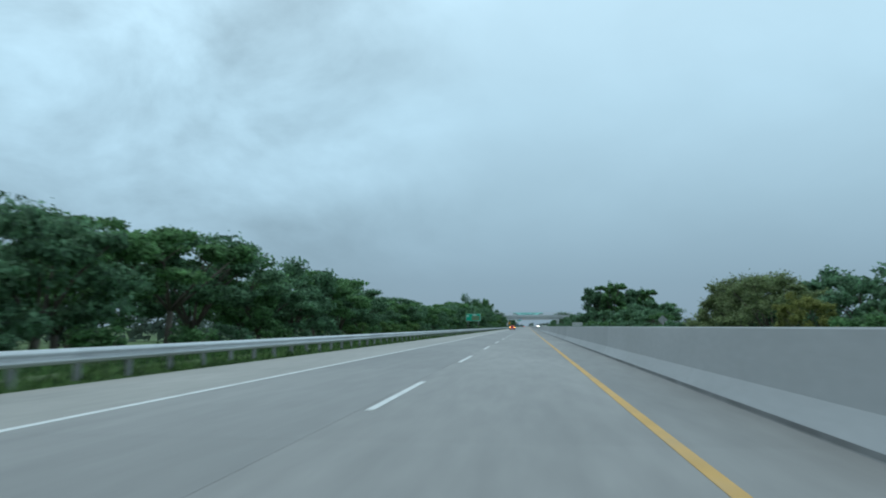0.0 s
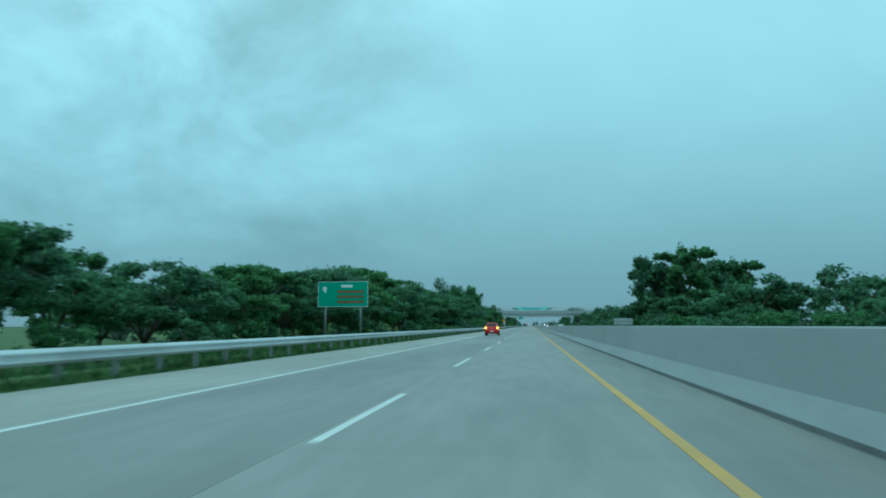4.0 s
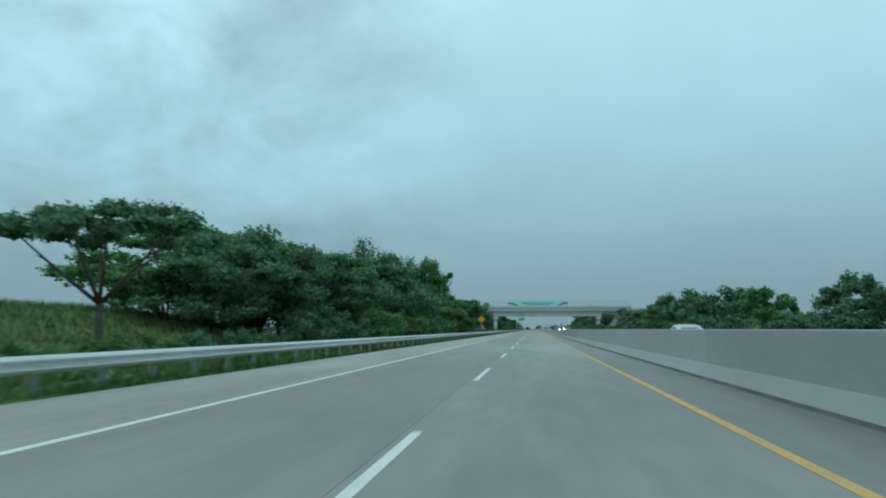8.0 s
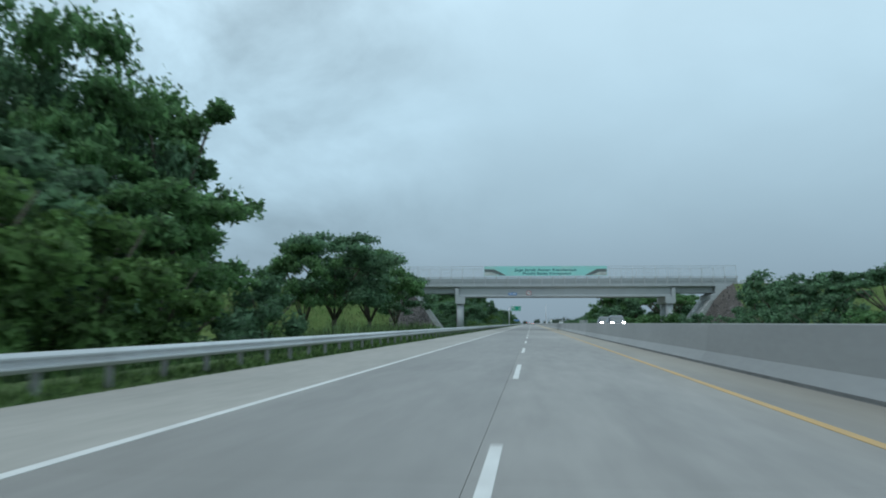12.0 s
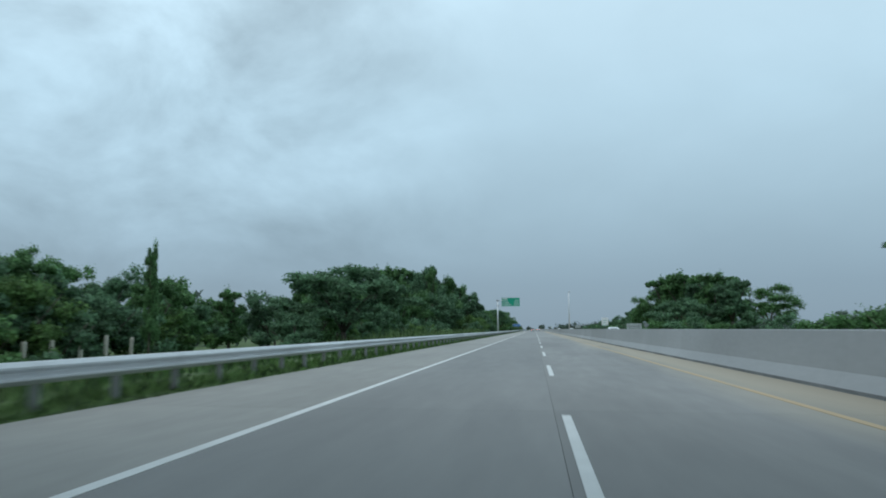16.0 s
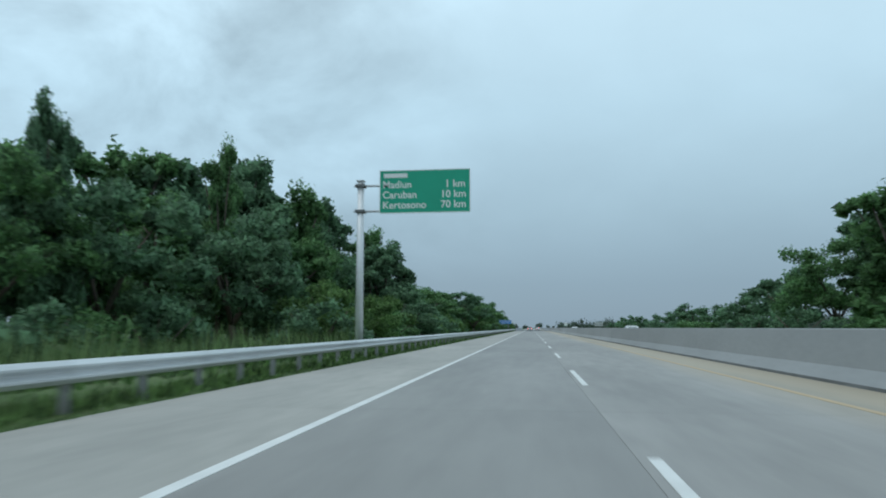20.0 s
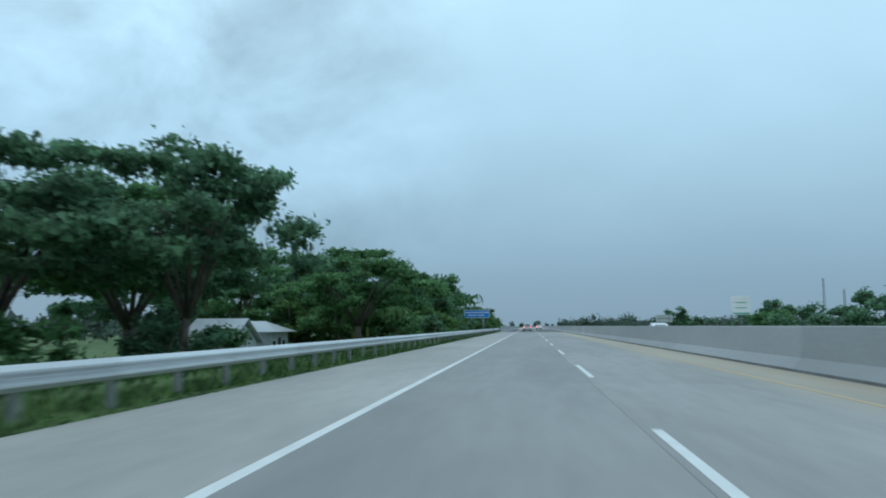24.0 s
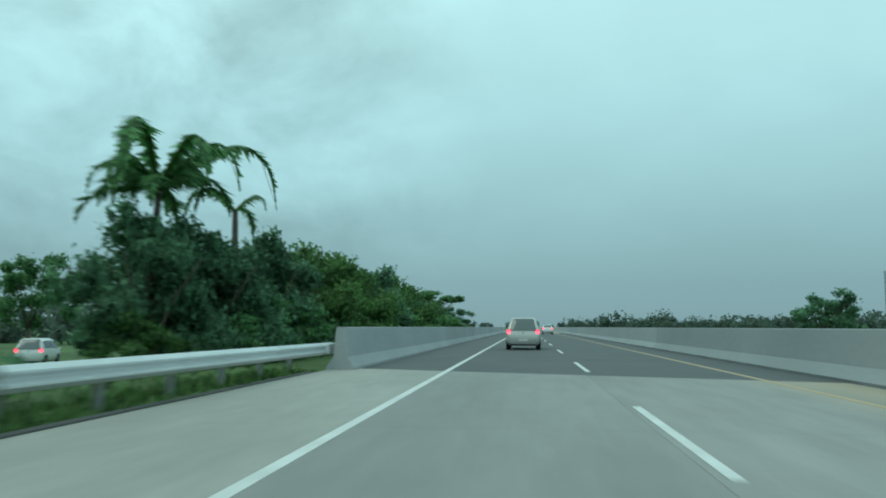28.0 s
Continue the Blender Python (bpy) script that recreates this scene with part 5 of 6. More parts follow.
# beyond the opposite carriageway
for kind, x, y, h, w in (
        ("round_a", 31, 58, 6.6, 1.1), ("round_b", 33, 70, 7.4, 1.1), ("round_b", 36, 84, 8.4, 1.1), ("bamboo", 26.2, 73, 7.6, 1.2), ("bamboo", 25.8, 82, 8.1, 1.2), ("bamboo", 27.5, 91, 6.4, 1.0), ("yellow", 24.2, 60.5, 4.9, 1.0), ("round_b", 28, 92, 6.6, 0.9), ("round_a", 38, 98, 8.0, 1.1), ("round_b", 27, 97, 5.8, 0.8),
        ("umbrella_b", 31, 160, 5.2, 0.8), ("round_b", 32, 174, 6.0, 1.0), ("umbrella_a", 33, 186, 6.5, 1.0), ("round_a", 34, 198, 7.1, 1.1), ("round_b", 36, 212, 8.0, 1.1),
        ("tall_a", 30, 302, 19.0, 1.25), ("tall_b", 37, 298, 20.4, 1.3), ("tall_a", 45, 306, 18.8, 1.3), ("tall_b", 52, 312, 18.4, 1.3), ("round_b", 46, 282, 11.5, 1.4), ("round_a", 54, 284, 11.5, 1.4), ("round_b", 63, 326, 13, 1.4), ("round_a", 33, 290, 9, 1.4), ("round_b", 30, 308, 9, 1.3),
        ("plume", 29, 326, 6.6, 1.1), ("round_b", 31, 338, 7.2, 1.0), ("round_c", 31, 362, 7.6, 1.1), ("round_a", 31, 374, 8.6, 1.1), ("round_b", 31, 386, 8.4, 1.1), ("round_a", 30, 400, 8.8, 1.1), ("round_b", 29, 411, 9.4, 1.1), ("round_c", 30, 423, 9.4, 1.1),
        ("round_a", 31, 436, 8.4, 1.1), ("round_b", 31, 449, 7.8, 1.1), ("umbrella_a", 31, 463, 7.4, 1.0), ("round_a", 31, 477, 8.0, 1.1), ("round_b", 31, 491, 8.2, 1.1), ("plume", 32, 503, 8.2, 1.0),
        ("umbrella_b", 30, 557, 8.8, 1.1), ("umbrella_a", 31, 569, 10.2, 1.0), ("umbrella_a", 32, 581, 10.2, 0.9), ("round_b", 40, 578, 8, 1.2), ("round_b", 34, 571, 8.4, 1.1), ("round_a", 33, 583, 8.0, 1.0), ("shrub_b", 29, 594, 4.4, 1.4),
        ("tall_a", 41, 682, 13.6, 1.3), ("tall_b", 41, 696, 15.4, 1.3), ("tall_a", 40, 704, 15.6, 1.3), ("tall_b", 34, 717, 16.0, 1.3), ("tall_a", 38, 727, 17.4, 1.3), ("tall_b", 36, 709, 16.6, 1.3), ("round_b", 32, 700, 9, 1.4), ("round_a", 34, 684, 9, 1.4), ("round_b", 31, 726, 12, 1.1),
        ("round_a", 31, 738, 10.2, 1.1), ("round_b", 31, 750, 7.8, 1.1), ("round_a", 31, 763, 6.4, 1.2), ("round_b", 32, 796, 6.8, 1.3), ("round_a", 33, 806, 6, 1.2), ("round_b", 32, 834, 6.0, 1.3), ("round_a", 31, 858, 6.0, 0.9), ("round_b", 70, 752, 16, 1.3),
        ("round_b", 43, 988, 7.6, 1.15), ("round_a", 47, 994, 6.6, 1.1), ("shrub_a", 60, 960, 3.6, 1.6)):
    plant(kind, x, y, h - 1.2, w, "trees beyond the motorway")
# undergrowth on the bank
for y0, y1, x, h, step in ((-10, 285, -17.5, 1.8, 9.0), (284, 318, -16.8, 1.15, 2.8), (318, 332, -16, 2.2, 3.0), (330, 436, -15.5, 3.4, 4.2), (436, 452, -17.5, 1.6, 5.0), (452, 505, -14.5, 0.9, 5.5), (538, 584, -31.0, 2.8, 3.2), (586, 610, -20.5, 1.3, 8.0), (640, 690, -21, 2.8, 5.0), (690, 772, -15.5, 4.2, 4.6), (772, 800, -17, 1.8, 5.0), (826, 888, -12.2, 3.0, 4.2), (898, 960, -10.6, 2.4, 4.0)):
    y = y0
    TREE_RNG = np.random.default_rng(int(y0) + 50)
    while y < y1:
        plant(("shrub_a", "shrub_b", "shrub_c")[int(TREE_RNG.choice(3, p=(0.4, 0.3, 0.3)))], x + TREE_RNG.uniform(-1.6, 1.6), y, h * TREE_RNG.uniform(0.65, 1.15), TREE_RNG.uniform(0.9, 1.3), "undergrowth")
        y += step * TREE_RNG.uniform(0.7, 1.3)
y = 50
while y < 880:
    plant("shrub_b" if TREE_RNG.random() < 0.4 else "shrub_a", 25 + TREE_RNG.uniform(-1.5, 2), y, (1.9 if 88 < y < 165 else 3.0) * TREE_RNG.uniform(0.7, 1.1), 1.3, "undergrowth")
    y += 14 * TREE_RNG.uniform(0.7, 1.3)
for kind, (proto, _h) in PROTOS.items():
    if kind not in USED:
        bpy.data.objects.remove(proto)


def build_palm(x, y, crown_z, reach, count, seed, lean=0.0):
    """A slim palm: ringed trunk and arching fronds of many leaflets."""
    rng = np.random.default_rng(seed)
    z0 = ground_height(x) - 0.05
    h = crown_z - z0
    e = thing("palm_tree", "slender palm with arching ragged fronds above the bushes", "tree", (x, y, z0), "palms by the bridge end")
    bm = bmesh.new()
    add_tube(bm, [(-lean, 0, -0.4), (-lean * 0.7, 0, h * 0.4), (-lean * 0.2, 0, h * 0.75), (0, 0, h)], [0.19, 0.15, 0.12, 0.10], 10)
    part("trunk", bm, M_BARK, e, smooth=True)
    for k in range(count):
        a = 2 * math.pi * k / count + rng.uniform(-0.25, 0.25)
        rise = rng.uniform(0.1, 1.0)
        r = reach * rng.choice((0.6, 0.8, 0.95, 1.1, 1.5), p=(0.2, 0.25, 0.25, 0.2, 0.1))
        out = np.array((math.cos(a), math.sin(a), 0.0))
        side = np.array((-math.sin(a), math.cos(a), 0.0))
        n = 26
        f = np.linspace(0.02, 1, n)
        mid = np.array((0, 0, h)) + out * (r * np.sin(f * 1.35) / 0.976)[:, None] + np.array((0, 0, 1.0)) * (r * (rise * np.sin(f * 2.2) * 0.75 - 0.55 * f ** 2.2))[:, None]
        tang = np.gradient(mid, axis=0)
        quads = []
        for s in (-1, 1):
            ln = reach * 0.31 * np.sin(np.pi * (0.12 + 0.84 * f)) * rng.uniform(0.45, 1.2, n)
            for rep_ in range(2):
                base = mid + tang * (rep_ * 0.5)
                tip = base + side * (s * ln * rng.uniform(0.55, 0.9, n))[:, None] + out * (ln * 0.5)[:, None] - np.array((0, 0, 1.0)) * (ln * rng.uniform(0.2, 0.75, n))[:, None]
                w = tang * 0.7
                quads.append(np.stack((base - w, base + w, tip), 1))
        frond = new("frond", quads_mesh("frond", np.concatenate(quads), M_LEAF_MID))
        frond.parent = e
        bm = bmesh.new()
        add_tube(bm, [tuple(mid[i]) for i in (0, 6, 12, 18, 25)], [0.035, 0.03, 0.022, 0.015, 0.006], 5)
        rib = part("rib", bm, M_LEAF_PALE, frond)


build_palm(-13.3, 897.0, 5.55, 2.55, 19, 91, 0.3)
build_palm(-12.0, 900.0, 5.3, 1.4, 4, 95, -0.2)


def build_fence_posts():
    """Old concrete posts, square with a chamfered head, leaning a little."""
    rng = np.random.default_rng(560)
    for i in range(7):
        z0 = ground_height(-28.0) - 0.3
        e = thing("fence_post", "pale weathered concrete fence post in dry grass", "fence post", (-28.0 + rng.uniform(-0.15, 0.15), 556.0 + 2.6 * i + rng.uniform(-0.2, 0.2), z0), "row of old fence posts", rz=rng.uniform(-12, 12))
        h = 2.35 + rng.uniform(-0.2, 0.15)
        bm = boxed(-0.10, 0.10, -0.10, 0.10, 0, h - 0.06, 0.012)
        shaft = part("shaft", bm, M_OLD_POST, e)
        shaft.rotation_euler = (rng.uniform(-0.05, 0.05), rng.uniform(-0.05, 0.05), 0)
        bm = bmesh.new()
        bmesh.ops.create_cone(bm, cap_ends=True, segments=4, radius1=0.141, radius2=0.06, depth=0.07, matrix=Matrix.Translation((0, 0, h - 0.025)) @ Matrix.Rotation(math.pi / 4, 4, "Z"))
        part("head", bm, M_OLD_POST, e).rotation_euler = shaft.rotation_euler


build_fence_posts()


def build_banana(x, y, h):
    rng = np.random.default_rng(int(x * 10 + y))
    e = thing("banana_plant", "light green banana plant with broad arching leaves", "plant", (x, y, ground_height(x) - 0.05), "banana plants")
    bm = bmesh.new()
    add_tube(bm, [(0, 0, -0.3), (0, 0, h * 0.5)], [0.14, 0.10], 8)
    part("stem", bm, M_LEAF_PALE, e, smooth=True)
    for k in range(8):
        a = k * 0.785 + rng.uniform(-0.3, 0.3)
        c, s = math.cos(a), math.sin(a)
        bm = bmesh.new()
        rows = []
        for f in (0, 0.25, 0.5, 0.75, 1.0):
            r = (1.5 + 0.25 * (k % 3)) * f * h / 3.4
            z = h * (0.5 + 0.5 * math.sin(f * 2.55 + 0.05 * k))
            w = 0.30 * math.sin(math.pi * (0.12 + 0.83 * f))
            rows.append((bm.verts.new((r * c - w * s, r * s + w * c, z - 0.06)), bm.verts.new((r * c, r * s, z)), bm.verts.new((r * c + w * s, r * s - w * c, z - 0.06))))
        for p, q in zip(rows, rows[1:]):
            bm.faces.new((p[0], p[1], q[1], q[0]))
            bm.faces.new((p[1], p[2], q[2], q[1]))
        part("leaf", bm, M_LEAF_BRIGHT, e)


for x, y, h in ((-15.5, 822.5, 3.9), (-17.0, 825.0, 4.4), (-13.8, 826.5, 3.6), (-16, 819.5, 3.4)):
    build_banana(x, y, h)


# ---- grasses ----
def blades(name, label, material, seed, count, xr, yr, hr, lean=0.25, width=0.03, skip=None):
    rng = np.random.default_rng(seed)
    x = rng.uniform(*xr, count)
    y = rng.uniform(*yr, count)
    gz = np.array([ground_height(v) for v in x])
    h = rng.uniform(*hr, count) * (0.6 + 0.5 * np.sin(y * 0.35 + 2 * np.sin(x * 1.3)) ** 2)
    a = rng.uniform(0, 6.283, count)
    w = width * rng.uniform(0.6, 1.5, count)
    base = np.stack((x, y, gz - 0.03), 1)
    side = np.stack((np.cos(a) * w, np.sin(a) * w, 0 * a), 1)
    tip = base + np.stack((rng.normal(0, lean, count) * h, rng.normal(0, lean, count) * h, h), 1)
    # lay each blade's face towards the road and let it shade like turf
    turned = np.cross(2 * side, tip - base)[:, 0] < 0
    side[turned] *= -1
    c = np.stack((base - side, base + side, tip), 1)
    way = np.stack((rng.normal(0.35, 0.25, count), rng.normal(0, 0.25, count), np.full(count, 0.8)), 1)
    way /= np.linalg.norm(way, axis=1, keepdims=True)
    me = quads_mesh(name, c, material)
    me.normals_split_custom_set_from_vertices(np.repeat(way, 3, axis=0).tolist())
    ob = new(name, me)
    return tagged(ob, label, "grass", kind="stuff")


blades("verge_grass", "short mown green verge grass under the guardrail", M_VERGE, 1, 120000, (-8.3, -6.83), (-5, 894), (0.05, 0.15), 0.7, 0.045)
blades("rail_grass", "uneven green grass along the back of the guardrail", M_VERGE, 5, 70000, (-8.6, -7.32), (-5, 894), (0.14, 0.34), 0.4, 0.045)
blades("bank_grass", "rough green grass on the road bank", M_BLADES, 2, 60000, (-17, -9.2), (-5, 960), (0.25, 0.75), 0.3, 0.035)
blades("dry_grass", "olive dry grass in front of the old fence posts", M_DRY, 8, 12000, (-28.5, -16.5), (540, 582), (0.5, 1.05), 0.22, 0.045)
blades("slope_reeds", "tall pale green grass on the slope by the bridge", M_REED, 9, 9000, (-16.5, -10.8), (438, 484), (0.9, 1.7), 0.2, 0.045)
blades("tall_reeds", "tall pale green grass beside the trees", M_REED, 3, 20000, (-19.5, -11.5), (584, 690), (0.9, 1.8), 0.18, 0.045)


def build_field_rise():
    """A low rise of tall crop behind the trees, with a rounded front edge."""
    rng = np.random.default_rng(4)

    def rise(x, y):
        ends = min(1.0, max(0.0, (y - 276) / 14)) * min(1.0, max(0.0, (352 - y) / 20))
        return float(np.interp(-x, (11, 17, 24, 32, 46, 90), (-0.5, -0.2, 0.7, 2.5, 3.1, 2.4)) + 1.6) * ends - 1.6 + 0.18 * noise.noise((x * 0.3, y * 0.3, 2.0))
    bm = bmesh.new()
    xs, ys = [-90, -70, -55, -46, -40, -36, -32, -28, -24, -20, -17, -14, -11], list(range(274, 356, 4))
    rows = [[bm.verts.new((x, y, rise(x, y))) for x in xs] for y in ys]
    for a, b in zip(rows, rows[1:]):
        for k in range(len(xs) - 1):
            bm.faces.new((a[k], a[k + 1], b[k + 1], b[k]))
    field = tagged(obj("field_rise", bm, M_BANK, True), "green crop field on a low rise behind the trees", "field", kind="structure")
    n = 26000
    x, y = rng.uniform(-60, -13, n), rng.uniform(280, 346, n)
    z = np.array([rise(a, b) for a, b in zip(x, y)])
    h = np.interp(-x, (13, 22, 32), (0.25, 0.4, 0.8)) * rng.uniform(0.6, 1.2, n)
    a, w = rng.uniform(0, 6.283, n), rng.uniform(0.03, 0.07, n)
    base, side = np.stack((x, y, z - 0.05), 1), np.stack((np.cos(a) * w, np.sin(a) * w, 0 * a), 1)
    tip = base + np.stack((rng.normal(0, 0.25, n) * h, rng.normal(0, 0.25, n) * h, h), 1)
    side[np.cross(2 * side, tip - base)[:, 0] < 0] *= -1
    me = quads_mesh("crop", np.stack((base - side, base + side, tip), 1), M_REED)
    way = np.stack((rng.normal(0.4, 0.2, n), rng.normal(-0.2, 0.2, n), np.full(n, 0.8)), 1)
    me.normals_split_custom_set_from_vertices(np.repeat(way / np.linalg.norm(way, axis=1, keepdims=True), 3, axis=0).tolist())
    crop = new("crop", me)
    crop.parent = field
    tagged(crop, kind="stuff")


build_field_rise()
blades("bank_top_grass", "long grass on the embankment by the overpass", M_REED, 6, 3000, (-16, -9.5), (505, 540), (0.3, 0.8), 0.3, 0.04)


def build_far_woods():
    """The belt of woods that closes the view on all sides."""
    rng = np.random.default_rng(8)
    quads = []
    for x0, x1, y0, y1, h, n in ((-120, -45, -60, 1150, 8, 240), (55, 140, -60, 1150, 6.5, 240), (-500, -25, 1100, 1500, 9, 280), (24, 520, 1080, 1500, 9, 520), (-900, 900, 1900, 2300, 14, 260)):
        for _ in range(n):
            x, y = rng.uniform(x0, x1), rng.uniform(y0, y1)
            if x < -40 and 295 < y < 480:
                # open fields here
                continue
            hh = h * rng.uniform(0.55, 1.1)
            k, big = (36, 0.62) if y < 1600 else (40, 1.8)
            for _c in range(3 if y < 1600 else 1):
                o = rng.normal(size=3) * (0.30, 0.30, 0.10) * hh
                quads.append(clump_leaves(rng, (x + o[0], y + o[1], -1.4 + hh * 0.45 + o[2]), (hh * 0.45, hh * 0.45, hh * 0.45), k, big, 0.2))
                quads.append(clump_leaves(rng, (x + o[0], y + o[1], -1.4 + hh * 0.42 + o[2]), (hh * 0.3, hh * 0.3, hh * 0.36), k // 5, big * 2.2, 0.2))
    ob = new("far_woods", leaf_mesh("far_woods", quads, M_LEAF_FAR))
    tagged(ob, "distant belt of dark green woods on the plain", "woods", kind="stuff")


build_far_woods()


# ---- house by the bank ----
def build_house():
    z = ground_height(-25) - 0.1
    e = thing("house", "small house with pale metal hip roof below the bank", "house", (-22.2, 813.8, z))
    e.scale = (0.58, 0.55, 1.07)
    part("wall", boxed(-3.2, 3.2, -3.4, 3.4, 0, 2.2), M_PLASTER, e)
    bm = bmesh.new()
    v = [bm.verts.new(p) for p in ((-4.2, -4.4, 2.1), (4.2, -4.4, 2.1), (4.2, 4.4, 2.1), (-4.2, 4.4, 2.1), (-1.2, 0, 2.85), (1.2, 0, 2.85))]
    for f in ((0, 1, 5, 4), (1, 2, 5), (2, 3, 4, 5), (3, 0, 4), (3, 2, 1, 0)):
        bm.faces.new([v[i] for i in f])
    part("roof", bm, M_ROOF, e)
    d = part("door", boxed(3.2, 3.24, -0.5, 0.4, 0.0, 1.7), M_TRIM, e)
    for y in (-2.2, 1.6):
        w = part("window", boxed(3.2, 3.23, y - 0.5, y + 0.5, 0.7, 1.5), M_CARGLASS, e)
        part("window_frame", rim_x(3.235, y - 0.55, y + 0.55, 0.65, 1.55), M_SIGN_WHITE, w)


def build_shed():
    z = ground_height(-26) - 0.1
    e = thing("shed", "low shed with white gabled metal roof beside the house", "shed", (-22.5, 808.3, z), rz=90)
    e.scale = (0.9, 0.73, 0.8)
    part("wall", boxed(-2.7, 2.7, -2.1, 2.1, 0, 2.0), M_PLASTER, e)
    bm = bmesh.new()
    for s in (-1, 1):
        v = [bm.verts.new(p) for p in ((s * 3.3, -2.6, 1.9), (s * 3.3, 2.6, 1.9), (0, 2.6, 4.0), (0, -2.6, 4.0), (s * 3.3, -2.6, 1.82), (s * 3.3, 2.6, 1.82), (0, 2.6, 3.92), (0, -2.6, 3.92))]
        for f in ((0, 1, 2, 3), (7, 6, 5, 4), (0, 4, 5, 1), (1, 5, 6, 2), (3, 7, 4, 0)):
            bm.faces.new([v[i] for i in f])
    bmesh.ops.recalc_face_normals(bm, faces=bm.faces)
    part("roof", bm, M_ROOF, e)
    for y in (-2.1, 2.06):
        bm = bmesh.new()
        v = [bm.verts.new((x, y + dy, zz)) for dy in (0, 0.04) for x, zz in ((-2.7, 2.0), (2.7, 2.0), (0, 3.7))]
        for f in ((0, 1, 2), (5, 4, 3), (0, 3, 4, 1), (1, 4, 5, 2), (2, 5, 3, 0)):
            bm.faces.new([v[i] for i in f])
        part("gable", bm, M_PLASTER, e)
    part("door", boxed(2.701, 2.74, -0.6, 0.5, 0.0, 1.75), M_TRIM, e)


def rim_x(x, y0, y1, z0, z1, t=0.06):
    bm = boxed(x - 0.03, x + 0.01, y0, y1, z1 - t, z1)
    add_box(bm, x - 0.03, x + 0.01, y0, y1, z0, z0 + t)
    add_box(bm, x - 0.03, x + 0.01, y0, y0 + t, z0 + t, z1 - t)
    add_box(bm, x - 0.03, x + 0.01, y1 - t, y1, z0 + t, z1 - t)
    return bm


build_house()
build_shed()


# ---- vehicles ----
HATCH = ((0.00, 0.70, 0.36, 0.62, 0.66, 0.64), (0.06, 0.80, 0.27, 0.72, 0.86, 0.72), (0.14, 0.835, 0.25, 0.90, 1.00, 0.72), (0.30, 0.845, 0.24, 0.94, 1.13, 0.665), (0.62, 0.85, 0.22, 0.95, 1.42, 0.575),
         (0.80, 0.85, 0.22, 0.95, 1.485, 0.555), (1.35, 0.85, 0.2, 0.94, 1.52, 0.56), (1.95, 0.85, 0.2, 0.93, 1.48, 0.56), (2.80, 0.85, 0.2, 0.91, 1.02, 0.70), (3.35, 0.83, 0.22, 0.82, 0.90, 0.68), (3.68, 0.76, 0.25, 0.68, 0.76, 0.62), (3.84, 0.62, 0.30, 0.52, 0.58, 0.55))
VAN = ((0.00, 0.72, 0.36, 0.62, 0.70, 0.68), (0.05, 0.81, 0.28, 0.80, 0.95, 0.76), (0.12, 0.83, 0.26, 0.98, 1.10, 0.72), (0.26, 0.83, 0.24, 1.02, 1.42, 0.64), (0.42, 0.83, 0.22, 1.02, 1.64, 0.60), (0.9, 0.83, 0.2, 1.01, 1.70, 0.60),
       (2.2, 0.83, 0.2, 0.99, 1.70, 0.60), (2.75, 0.83, 0.2, 0.97, 1.58, 0.60), (3.45, 0.83, 0.2, 0.95, 1.08, 0.70), (3.95, 0.81, 0.22, 0.85, 0.94, 0.68), (4.15, 0.74, 0.25, 0.70, 0.80, 0.62), (4.22, 0.62, 0.30, 0.52, 0.60, 0.55))


